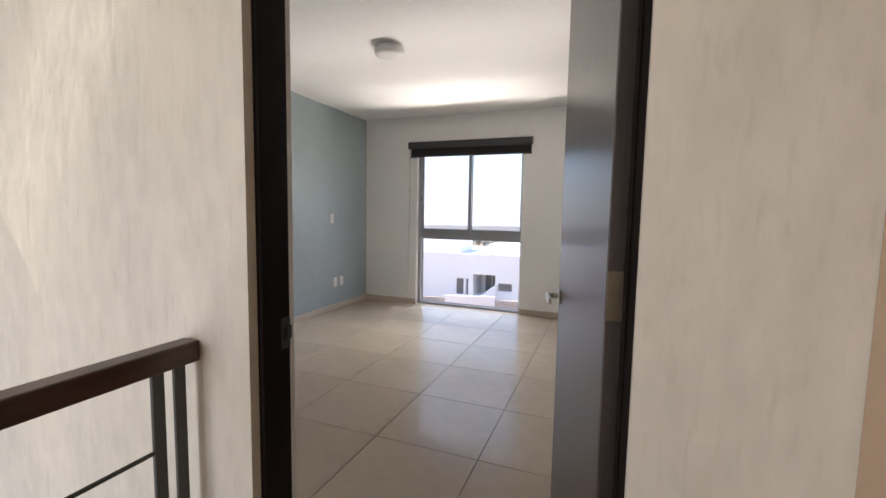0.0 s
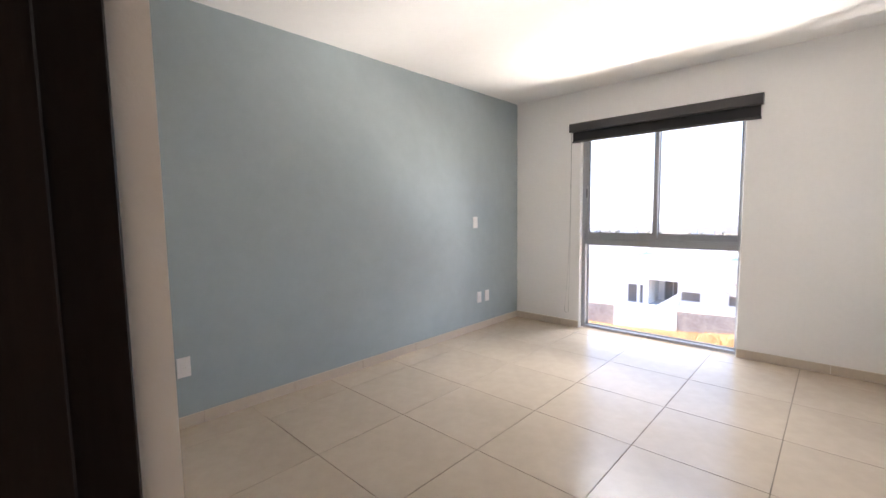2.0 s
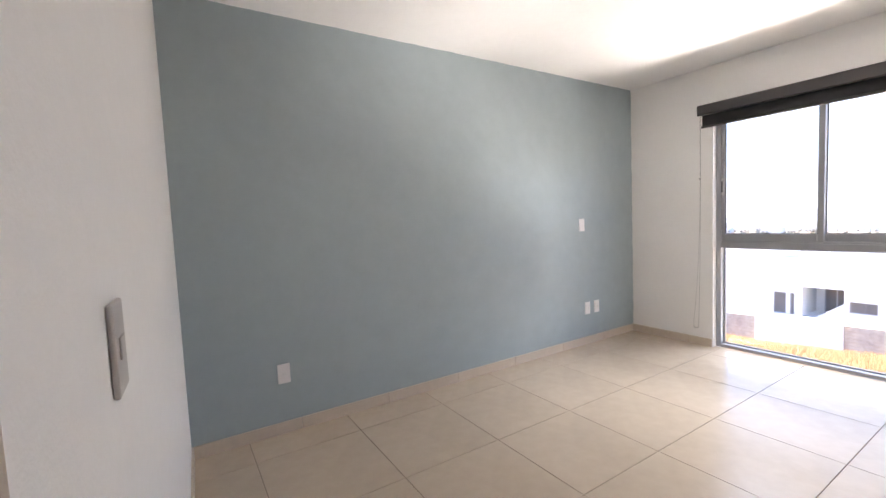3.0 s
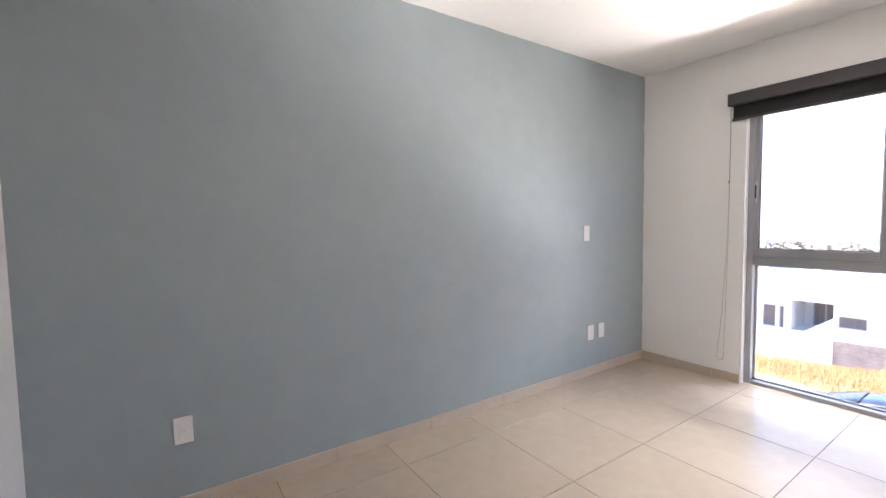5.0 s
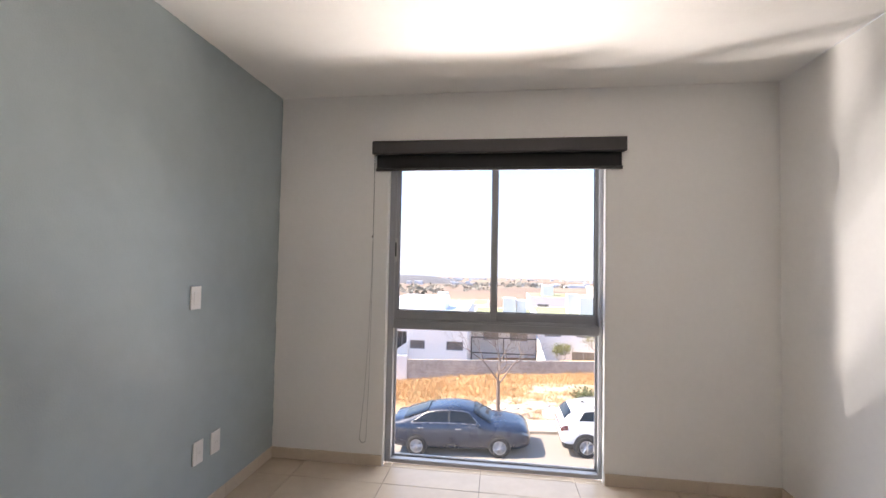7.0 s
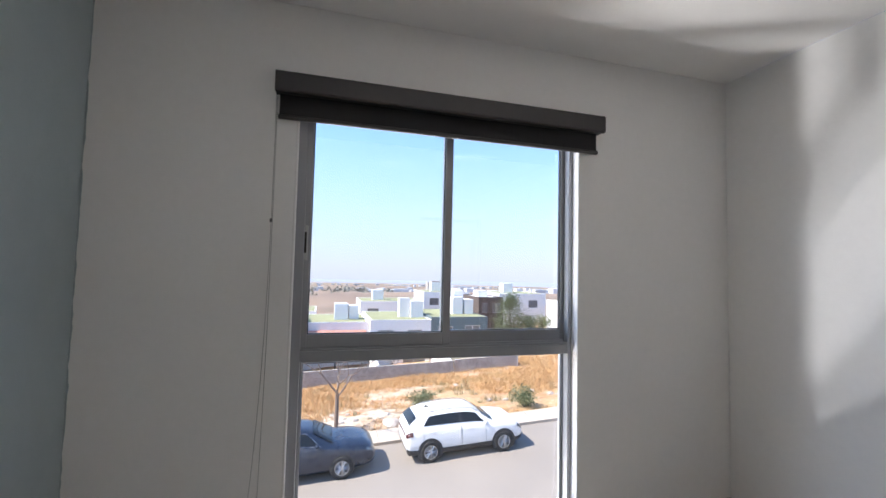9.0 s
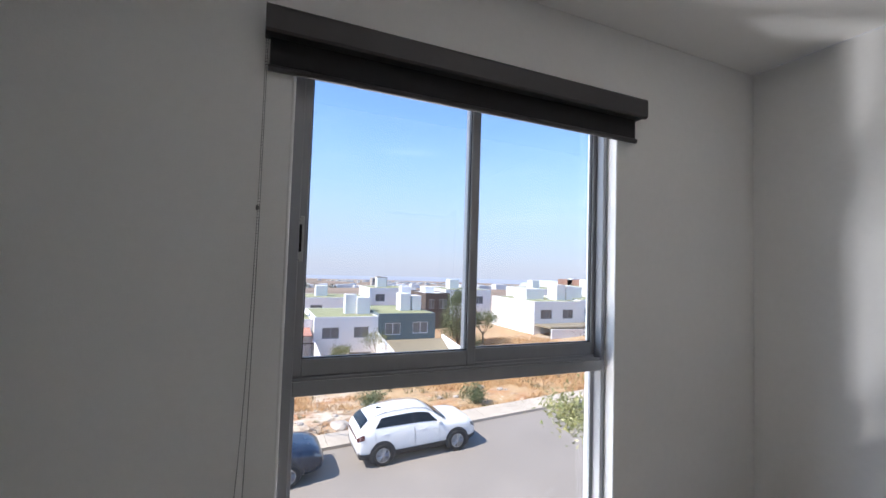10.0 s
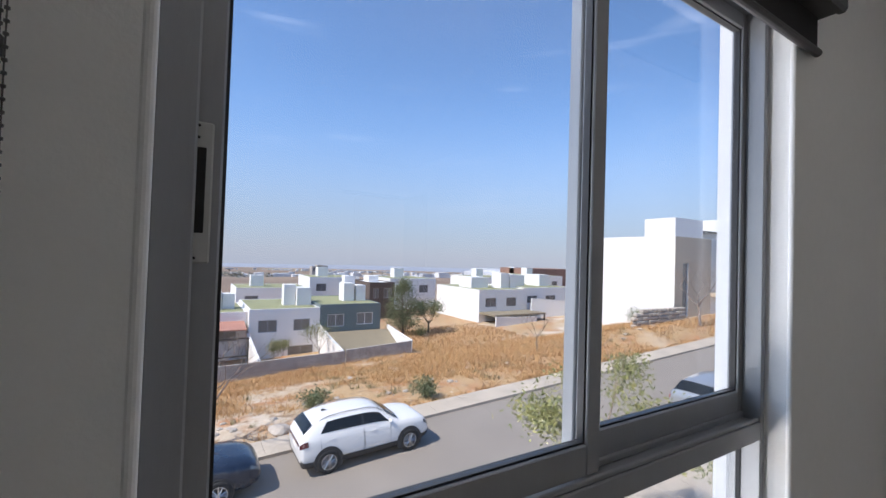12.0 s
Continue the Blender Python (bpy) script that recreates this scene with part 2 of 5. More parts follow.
# haze put into the far backdrop: HILL's blue-grey base, and a glow for the hazy air before it
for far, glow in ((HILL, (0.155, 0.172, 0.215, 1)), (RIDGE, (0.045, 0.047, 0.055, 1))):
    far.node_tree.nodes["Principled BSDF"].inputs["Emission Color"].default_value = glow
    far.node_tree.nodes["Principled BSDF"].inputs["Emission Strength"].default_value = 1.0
CAR_WHITE = mk("white_car_paint", (0.74, 0.73, 0.71), 0.34, var=0.01, bump=0.0, coat=0.35)
CAR_BLUE = mk("dark_blue_car_paint", (0.016, 0.025, 0.045), 0.28, 0.15, var=0.06, bump=0.0, coat=0.6)
CAR_SILVER = mk("silver_car_paint", (0.42, 0.43, 0.44), 0.3, 0.5, var=0.03, bump=0.0, coat=1.0)
CAR_GLASS = mk("tinted_car_glass", (0.014, 0.017, 0.019), 0.08, var=0.1, bump=0.0, spec=0.4)
CAR_TRIM = mk("black_car_plastic", (0.035, 0.035, 0.036), 0.6, var=0.1, bump=0.05)
TYRE = mk("tyre_rubber", (0.022, 0.022, 0.022), 0.85, var=0.15, bump=0.1)
ALLOY = mk("alloy_rim", (0.55, 0.55, 0.56), 0.3, 0.85, var=0.05, bump=0.0)
LAMP_RED = mk("red_lamp_lens", (0.35, 0.01, 0.015), 0.15, var=0.1, bump=0.0, coat=1.0)
LAMP_SMOKED = mk("smoked_red_lamp_lens", (0.07, 0.012, 0.014), 0.15, var=0.1, bump=0.0, coat=1.0)
LAMP_CLEAR = mk("clear_lamp_lens", (0.16, 0.17, 0.18), 0.12, 0.3, var=0.1, bump=0.0, coat=1.0)


def field_material():
    """Dry field: pale soil, straw and rust-coloured growth in patches."""
    m = mk("dry_field_soil", (0.50, 0.40, 0.285), 0.95, col2=(0.68, 0.60, 0.49), s1=0.35, s2=4.5, var=0.15, bump=0.6, bs=9)
    n, l = m.node_tree.nodes, m.node_tree.links
    b = n["Principled BSDF"]
    soil = b.inputs["Base Color"].links[0].from_socket
    tc = n.new("ShaderNodeTexCoord")

    def layer(below, scale, lo, hi, colour, detail=5):
        t = n.new("ShaderNodeTexNoise")
        t.inputs["Scale"].default_value, t.inputs["Detail"].default_value = scale, detail
        l.new(tc.outputs["Object"], t.inputs["Vector"])
        r = n.new("ShaderNodeMapRange")
        r.inputs["From Min"].default_value, r.inputs["From Max"].default_value = lo, hi
        l.new(t.outputs["Fac"], r.inputs["Value"])
        mx = n.new("ShaderNodeMix")
        mx.data_type = "RGBA"
        l.new(r.outputs["Result"], mx.inputs["Factor"])
        l.new(below, mx.inputs["A"])
        mx.inputs["B"].default_value = (*colour, 1)
        return mx.outputs["Result"]
    c = layer(soil, 0.16, 0.36, 0.52, (0.44, 0.295, 0.15))
    c = layer(c, 0.6, 0.50, 0.66, (0.40, 0.20, 0.085))
    c = layer(c, 2.6, 0.54, 0.66, (0.27, 0.175, 0.10), 7)
    c = layer(c, 7.0, 0.60, 0.70, (0.62, 0.54, 0.43), 6)
    c = layer(c, 0.010, 0.46, 0.56, (0.22, 0.15, 0.10), 8)
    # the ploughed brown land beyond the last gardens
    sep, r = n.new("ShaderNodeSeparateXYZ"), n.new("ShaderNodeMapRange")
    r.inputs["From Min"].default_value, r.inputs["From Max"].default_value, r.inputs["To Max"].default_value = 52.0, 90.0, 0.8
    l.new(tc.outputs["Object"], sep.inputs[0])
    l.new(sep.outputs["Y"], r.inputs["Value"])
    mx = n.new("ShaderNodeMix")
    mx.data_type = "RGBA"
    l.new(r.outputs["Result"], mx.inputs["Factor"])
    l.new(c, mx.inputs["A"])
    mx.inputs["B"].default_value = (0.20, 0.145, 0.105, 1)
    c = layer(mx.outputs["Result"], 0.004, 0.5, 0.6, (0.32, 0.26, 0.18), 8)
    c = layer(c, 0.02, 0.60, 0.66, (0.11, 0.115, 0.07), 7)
    l.new(c, b.inputs["Base Color"])
    return m


FIELD = field_material()


# ---- builders ----
def thing(name, at, label, category, group="", kind="", turn=0):
    ob = new(name)
    ob.matrix_world = pose(*at, 0, 0, turn)
    return tagged(ob, label, category, group, kind)


def mesh_of(name, bm, material, smooth=False):
    me = bpy.data.meshes.new(name)
    bmesh.ops.recalc_face_normals(bm, faces=bm.faces)
    if smooth:
        for f in bm.faces:
            f.smooth = True
    bm.to_mesh(me)
    bm.free()
    me.materials.append(material)
    return me


def part(name, bm, material, parent, label="", smooth=False):
    ob = new(name, mesh_of(name, bm, material, smooth))
    ob.parent = parent
    return tagged(ob, label)


def setting(name, bm, material, label, smooth=False):
    return tagged(new(name, mesh_of(name, bm, material, smooth)), label, name.split("_")[0], kind="structure")


def cube(bm, x0, y0, z0, x1, y1, z1, bevel=0.0, seg=1):
    m = Matrix.Translation(((x0 + x1) / 2, (y0 + y1) / 2, (z0 + z1) / 2)) @ Matrix.Diagonal((abs(x1 - x0), abs(y1 - y0), abs(z1 - z0), 1))
    r = bmesh.ops.create_cube(bm, size=1, matrix=m)
    if bevel:
        es = {e for v in r["verts"] for e in v.link_edges}
        bmesh.ops.bevel(bm, geom=list(es), offset=bevel, segments=seg, affect="EDGES", profile=0.5)
    return bm


def box(x0, y0, z0, x1, y1, z1, bevel=0.0, seg=1):
    return cube(bmesh.new(), x0, y0, z0, x1, y1, z1, bevel, seg)


def boxes(rows, bevel=0.0):
    bm = bmesh.new()
    for r in rows:
        cube(bm, *r, bevel)
    return bm


def rod(bm, a, b, r0, r1=None, seg=8, caps=True):
    a, b = Vector(a), Vector(b)
    d = b - a
    m = Matrix.Translation((a + b) / 2) @ d.to_track_quat("Z", "Y").to_matrix().to_4x4()
    bmesh.ops.create_cone(bm, cap_ends=caps, segments=seg, radius1=r0, radius2=r0 if r1 is None else r1, depth=d.length, matrix=m)
    return bm


def lathe(profile, seg=32):
    """A solid of revolution about z from (radius, height) pairs."""
    bm = bmesh.new()
    rings = []
    for r, z in profile:
        rings.append([bm.verts.new((r * math.cos(2 * math.pi * i / seg), r * math.sin(2 * math.pi * i / seg), z)) for i in range(seg)])
    for a, b in zip(rings, rings[1:]):
        for i in range(seg):
            bm.faces.new((a[i], a[(i + 1) % seg], b[(i + 1) % seg], b[i]))
    bm.faces.new(rings[0])
    bm.faces.new(rings[-1])
    return bm


def prism(points, axis, lo, hi):
    """A polygon pushed along an axis: points in the other two axes, in order."""
    bm = bmesh.new()

    def put(p, v):
        q = list(p)
        q.insert("xyz".index(axis), v)
        return bm.verts.new(q)
    a, b = [put(p, lo) for p in points], [put(p, hi) for p in points]
    bm.faces.new(a)
    bm.faces.new(b)
    for i in range(len(a)):
        j = (i + 1) % len(a)
        bm.faces.new((a[i], a[j], b[j], b[i]))
    return bm


# ---- the rooms ----
W, BACK, HALL, CEIL = 3.19, -4.03, -4.28, 2.48      # right wall, back wall's two faces, ceiling
WX0, WX1, WTOP, WOUT = 0.78, 2.19, 2.135, 0.19        # the window's opening
DX0, DX1, DTOP = 2.289, 3.214, 2.14                  # the door's opening
HALLX, HALLY = 3.515, -7.2                           # ends of the hall



def room_face(x):
    """The room side of the back wall, which is a little out of square."""
    return BACK + 0.01 - 0.035 * x


def hall_face(x):
    """The landing's side of the same wall."""
    return -4.276 - 0.035 * (x - 2.295)


setting("wall_west", box(-0.15, HALL + 0.002, -0.1, 0, -0.002, CEIL), BLUE, "blue-grey painted bedroom accent wall")
setting("wall_north", boxes([(-0.15, 0, -0.1, WX0, WOUT, CEIL + 0.2), (WX1, 0, -0.1, W + 0.25, WOUT, CEIL + 0.2), (WX0, 0, WTOP, WX1, WOUT, CEIL + 0.2)]),
        PLASTER, "white painted wall around the tall window")
setting("wall_east", box(W, room_face(W) + 0.002, -0.1, W + 0.15, -0.002, CEIL), PLASTER, "white painted bedroom side wall")


bm = bmesh.new()
for x0, x1, z0 in ((0.0, DX0, -0.1), (DX1, W + 0.4, -0.1), (DX0, DX1, DTOP)):
    a = [bm.verts.new((x, y, z)) for z in (z0, CEIL) for x, y in ((x0, hall_face(x0) + 0.032), (x1, hall_face(x1) + 0.032), (x1, room_face(x1)), (x0, room_face(x0)))]
    for q in ((0, 1, 2, 3), (4, 5, 6, 7), (0, 1, 5, 4), (1, 2, 6, 5), (2, 3, 7, 6), (3, 0, 4, 7)):
        bm.faces.new([a[k] for k in q])
setting("wall_south", bm, PLASTER, "white painted wall with the bedroom doorway")
bm = bmesh.new()
for x0, x1, z0 in ((-0.1, DX0 + 0.006, -2.8), (DX1 - 0.006, HALLX + 0.02, -0.1), (DX0 + 0.006, DX1 - 0.006, DTOP - 0.006)):
    a = [bm.verts.new((x, y, z)) for z in (z0, CEIL) for x, y in ((x0, hall_face(x0)), (x1, hall_face(x1)), (x1, hall_face(x1) + 0.03), (x0, hall_face(x0) + 0.03))]
    for q in ((0, 1, 2, 3), (4, 5, 6, 7), (0, 1, 5, 4), (1, 2, 6, 5), (2, 3, 7, 6), (3, 0, 4, 7)):
        bm.faces.new([a[k] for k in q])
setting("wall_hall", bm, CREAM, "cream trowelled plaster wall of the landing")
setting("wall_hall_east", box(HALLX, HALLY, -0.1, HALLX + 0.12, hall_face(HALLX) - 0.002, CEIL), TAN, "tan wall beside the landing")
# unseen wall; its window opening is assumed, sized to light the landing
setting("wall_hall_south", boxes([(0.1, HALLY - 0.12, -2.8, 0.35, HALLY, CEIL), (1.55, HALLY - 0.12, -2.8, HALLX + 0.12, HALLY, CEIL), (0.35, HALLY - 0.12, -2.8, 1.55, HALLY, -0.65), (0.35, HALLY - 0.12, 2.35, 1.55, HALLY, CEIL)]), CREAM, "unseen cream plaster wall with an assumed window opening")
setting("wall_stair", box(0.1, HALLY, -2.8, 0.25, HALL - 0.002, CEIL), CREAM, "cream plaster stairwell side wall")
setting("ceiling", box(0, HALL + 0.021, CEIL + 0.0005, W, -0.002, CEIL + 0.15), CEILING, "white painted bedroom ceiling")
setting("ceiling_hall", box(0.1, HALLY, CEIL + 0.001, HALLX, HALL - 0.002, CEIL + 0.15), CEILING, "white painted landing ceiling")
setting("stair_floor", box(0.25, HALLY, -2.8, 2.0, HALL, -2.7), CONCRETE, "pale floor of the storey below the stairs")

floor = setting("floor", boxes([(0, room_face(W), -0.15, W, 0.0, -0.004), (DX0, HALL, -0.15, DX1, room_face(W), -0.004), (2.0, HALLY, -0.15, HALLX, HALL, -0.004)]),
                GROUT, "beige porcelain tiled floor with fine grout joints")


# a ragged edge where the blue paint runs round the corner
def ragged_edge():
    bm = bmesh.new()
    rows = []
    n = 160
    for i in range(n + 1):
        z = 0.07 + (CEIL - 0.07) * i / n
        w = 0.005 + 0.006 * noise.noise((0, 3.1, z * 9)) + 0.004 * noise.noise((5, 0, z * 37))
        rows.append((bm.verts.new((0, -0.0015, z)), bm.verts.new((max(0.001, w), -0.0015, z)), bm.verts.new((max(0.001, w), 0.0, z))))
    for a, b in zip(rows, rows[1:]):
        bm.faces.new((a[0], a[1], b[1], b[0]))
        bm.faces.new((a[1], a[2], b[2], b[1]))
    return bm


def ragged_top():
    """The same paint, a little over the corner of wall and ceiling."""
    bm = bmesh.new()
    rows = []
    n = 300
    for i in range(n + 1):
        y = BACK + 0.02 - BACK * i / n - 0.03
        w = max(0.0012, 0.003 + 0.007 * noise.noise((2.0, 7.1, y * 7)) + 0.005 * noise.noise((5, 1, y * 31)))
        rows.append((bm.verts.new((0, y, CEIL - 0.0012)), bm.verts.new((w, y, CEIL - 0.0012)), bm.verts.new((w, y, CEIL))))
    for a, b in zip(rows, rows[1:]):
        bm.faces.new((a[0], a[1], b[1], b[0]))
        bm.faces.new((a[1], a[2], b[2], b[1]))
    return bm


setting("trim_paint_top", ragged_top(), BLUE, "ragged blue-grey paint edge along the ceiling")
setting("trim_paint_edge", ragged_edge(), BLUE, "ragged blue-grey paint edge in the wall corner")

# ---- baseboards ----
PITCH = 0.587


def baseboard(x0, y0, x1, y1, into):
    """Skirting tiles from one corner to the next; into: the side on which they stand out."""
    ob = new("baseboard")
    tagged(ob, "beige tile skirting along the wall foot", "baseboard", kind="structure")
    length = math.hypot(x1 - x0, y1 - y0)
    dx, dy = (x1 - x0) / length, (y1 - y0) / length
    ix, iy = into
    s = 0.0
    while s < length - 0.01:
        e = min(length, s + PITCH)
        a, b = (x0 + dx * (s + 0.001), y0 + dy * (s + 0.001)), (x0 + dx * (e - 0.001), y0 + dy * (e - 0.001))
        xs, ys = sorted((a[0], b[0], a[0] + ix * 0.011, b[0] + ix * 0.011)), sorted((a[1], b[1], a[1] + iy * 0.011, b[1] + iy * 0.011))
        part("skirting_tile", box(xs[0], ys[0], 0.001, xs[-1], ys[-1], 0.071, 0.0018), SKIRT, ob)
        s = e
    return ob


baseboard(0.0005, -4.018, 0.0005, -0.012, (1, 0))
baseboard(0, -0.0005, WX0, -0.0005, (0, -1))
baseboard(WX1, -0.0005, W, -0.0005, (0, -1))
baseboard(W - 0.0005, -4.018, W - 0.0005, -0.012, (-1, 0))
sb = baseboard(0.012, 0, DX0 - 0.02, 0, (0, 1))
sb.matrix_world = pose(0, room_face(0) + 0.0008, 0, 0, 0, math.degrees(math.atan(-0.035)))
baseboard(2.2, hall_face(DX0) - 0.0008, DX0, hall_face(DX0) - 0.0008, (0, -1))
hb = baseboard(0, 0, HALLX - DX1 - 0.02, 0, (0, -1))
hb.matrix_world = pose(DX1 + 0.01, hall_face(DX1 + 0.01) - 0.0008, 0, 0, 0, -2.0)


# ---- the window ----
def window():
    win = thing("window_1", (WX0 + 0.02, 0, 0), "tall grey aluminium window with two sliding sashes above a fixed pane", "window", kind="structure")
    w = WX1 - WX0 - 0.02

    def bar(name, rows, mat=ALU, bev=0.0025, parent=win, label=""):
        return part(name, boxes(rows, bev), mat, parent, label)
    # outer frame: two stepped jambs, head, sill, transom
    bar("jamb", [(-0.019, 0.060, 0.0, 0.022, 0.145, 2.130), (0.022, 0.108, 0.0, 0.030, 0.136, 2.130)])
    bar("jamb", [(w - 0.022, 0.060, 0.0, w - 0.001, 0.145, 2.130), (w - 0.030, 0.108, 0.0, w - 0.022, 0.136, 2.130)])
    bar("head", [(0.022, 0.060, 2.095, w - 0.022, 0.145, 2.130)])
    bar("sill", [(0.022, 0.058, 0.0, w - 0.022, 0.145, 0.028), (0.022, 0.105, 0.028, w - 0.022, 0.112, 0.038)])
    bar("transom", [(0.022, 0.060, 0.898, w - 0.022, 0.145, 0.948), (0.022, 0.064, 0.948, w - 0.022, 0.069, 0.960), (0.022, 0.101, 0.948, w - 0.022, 0.145, 0.964)])
    # fixed lower pane with its beads
    low = bar("fixed_light", [(0.022, 0.112, 0.028, 0.036, 0.126, 0.898), (w - 0.036, 0.112, 0.028, w - 0.022, 0.126, 0.898),
                              (0.036, 0.112, 0.028, w - 0.036, 0.126, 0.040), (0.036, 0.112, 0.886, w - 0.036, 0.126, 0.898)])
    part("pane", box(0.036, 0.116, 0.040, w - 0.036, 0.121, 0.886), GLASS, low, "clear glass").visible_shadow = False

    def sash(name, x0, x1, y0, y1, left, right):
        z0, z1 = 0.962, 2.093
        s = bar(name, [(x0, y0, z0, x0 + left, y1, z1), (x1 - right, y0, z0, x1, y1, z1), (x0 + left, y0, z0, x1 - right, y1, 1.021), (x0 + left, y0, 2.050, x1 - right, y1, z1)])
        ym = (y0 + y1) / 2
        a, b = x0 + left, x1 - right
        bar("gasket", [(a, ym - 0.008, 1.021, a + 0.004, ym + 0.008, 2.050), (b - 0.004, ym - 0.008, 1.021, b, ym + 0.008, 2.050),
                       (a + 0.004, ym - 0.008, 1.021, b - 0.004, ym + 0.008, 1.025), (a + 0.004, ym - 0.008, 2.046, b - 0.004, ym + 0.008, 2.050)], ALU_DARK, 0, s, "black rubber gasket")
        part("pane", box(a + 0.004, ym - 0.002, 1.025, b - 0.004, ym + 0.002, 2.046), GLASS, s, "clear glass").visible_shadow = False
        return s
    left = sash("sliding_sash", 0.008, 0.716, 0.070, 0.100, 0.040, 0.038)
    sash("sliding_sash", 0.680, w - 0.012, 0.107, 0.137, 0.036, 0.030)
    bm = box(0.008, 0.0655, 1.352, 0.038, 0.0705, 1.510, 0.002)
    part("lock_plate", bm, LOCK, left, "grey metal lock plate")
    part("lock_slot", box(0.0125, 0.0640, 1.386, 0.0310, 0.0660, 1.481, 0.0009, 2), SLOT, left, "black finger slot")
    for z in (1.358, 1.492, 1.505):
        part("screw", rod(bmesh.new(), (0.023, 0.0645, z), (0.023, 0.0665, z), 0.0016), SLOT, left)
    return win


window()


# rounded plaster beads on the window's corners
def corner_bead(x):
    bm = rod(bmesh.new(), (0, 0, 0.001), (0, 0, WTOP), 0.007, seg=14)
    b = setting("trim", bm, PLASTER, "rounded white plaster bead on the window's corner")
    b.location = (x, 0.0045, 0)


corner_bead(WX0 - 0.0005)
corner_bead(WX1 + 0.0005)


# ---- the blind ----
def blind():
    b = thing("roller_blind", (0.686, 0, 1.955), "charcoal roller blind, almost fully raised, above the window", "blind")
    w = 1.61
    sec = [(-0.002, 0.194), (-0.058, 0.194)]
    for i in range(7):
        a = math.pi / 2 * i / 6
        sec.append((-0.058 - 0.016 * math.sin(a), 0.178 + 0.016 * math.cos(a)))
    sec += [(-0.074, 0.112), (-0.068, 0.104), (-0.055, 0.104), (-0.055, 0.110), (-0.002, 0.110)]
    part("cassette", prism(sec, "x", 0.006, w - 0.006), BLIND, b, "charcoal metal cassette")
    for x in (0, w - 0.006):
        part("end_cap", prism([(y * 1.02, z) for y, z in sec], "x", x, x + 0.006), BLIND, b)
    bm = rod(bmesh.new(), (0.02, -0.036, 0.142), (w - 0.02, -0.036, 0.142), 0.022, seg=14)
    cube(bm, 0.016, -0.017, 0.010, w - 0.016, -0.0155, 0.140)
    part("fabric", bm, FABRIC, b, "black woven fabric")
    bm = rod(bmesh.new(), (0.012, -0.0165, 0.011), (w - 0.012, -0.0165, 0.011), 0.011, seg=12)
    part("bottom_bar", bm, BLIND, b)
    # bead chain, a long loop at the end of the cassette
    bm = bmesh.new()
    top, low = 0.10, -1.80
    n = 190
    pts = []
    for i in range(n + 1):
        k = i / n
        z = top + (low + 0.03 - top) * k
        pts.append((0.004 + 0.004 * k - 0.062 * k ** 3, -0.030 + 0.004 * math.sin(k * 3), z))
    for i in range(1, 16):
        a = math.pi * i / 16
        pts.append((-0.054 + 0.0230 - 0.0230 * math.cos(a), -0.030, low + 0.03 - 0.03 * math.sin(a)))
    for i in range(n + 1):
        k = 1 - i / n
        z = top + (low + 0.03 - top) * k
        pts.append((0.009 + 0.003 * k - 0.020 * k ** 3, -0.034, z))
    for p in pts:
        bmesh.ops.create_icosphere(bm, subdivisions=1, radius=0.0021, matrix=Matrix.Translation(p))
    for p, q in zip(pts[::5], pts[5::5]):
        rod(bm, p, q, 0.0007, seg=3, caps=False)
    chain = part("bead_chain", bm, CHAIN, b, "grey bead chain in a long loop")
    part("connector", rod(bmesh.new(), (0.003, -0.030, -0.447), (0.003, -0.030, -0.433), 0.0048, seg=10), CHAIN, chain)
    return b


blind()


# ---- switches, sockets, ceiling lamp ----
def wall_plate(name, label, category, inserts, w=0.072, h=0.118, mat=PLASTIC):
    """A plate that faces +y, its back in the plane y = 0."""
    t = thing(name, (0, 0, 0), label, category)
    part("plate", box(-w / 2, 0.0, -h / 2, w / 2, 0.008, h / 2, 0.003, 2), mat, t)
    for z, hh in inserts:
        ins = part("insert", box(-0.017, 0.0075, z - hh / 2, 0.017, 0.0105, z + hh / 2, 0.0012), mat, t)
        if category == "socket":
            part("slots", boxes([(-0.007, 0.0103, z - 0.006, -0.005, 0.0109, z + 0.005), (0.005, 0.0103, z - 0.005, 0.007, 0.0109, z + 0.005)]), PLASTIC_GREY, ins, "grey pin slots")
    return t


def place(t, x, y, z, turn):
    t.matrix_world = pose(x, y, z, 0, 0, turn)
    return t


sw = place(wall_plate("wall_switch", "white switch plate on the blue-grey wall", "switch", [(0, 0.066)]), 0.0005, -0.788, 1.145, -90)
so = place(wall_plate("wall_socket", "white socket plate low on the blue-grey wall", "socket", [(0, 0.07)]), 0.0005, -0.729, 0.346, -90)
tagged(so, group="sockets on the blue-grey wall")
copy_thing(so, pose(0.0005, -0.595, 0.346, 0, 0, -90))
copy_thing(so, pose(0.0005, -3.518, 0.366, 0, 0, -90))
door_switch = place(wall_plate("wall_switch", "grey-beige switch plate with one small rocker beside the doorway", "switch", [(0, 0.03)], 0.075, 0.122, PLASTIC_GREY), 1.93, room_face(1.93) + 0.0008, 1.10, -2.0)
tagged(place(wall_plate("wall_switch", "pale blank plate high on the white side wall", "switch", [(0, 0.05)], 0.08, 0.12), W - 0.0005, -1.45, 1.53, 90))

lamp = thing("ceiling_lamp", (1.56, -2.19, CEIL), "round white flush ceiling lamp, switched off", "lamp")
part("base", lathe([(0.090, -0.0005), (0.094, -0.006), (0.094, -0.020), (0.088, -0.024)]), PLASTIC, lamp, "white lamp base", True)
part("diffuser", lathe([(0.106, -0.020), (0.110, -0.024), (0.110, -0.052), (0.104, -0.062), (0.080, -0.067), (0.030, -0.069)]), OPAL, lamp, "opal plastic diffuser", True)


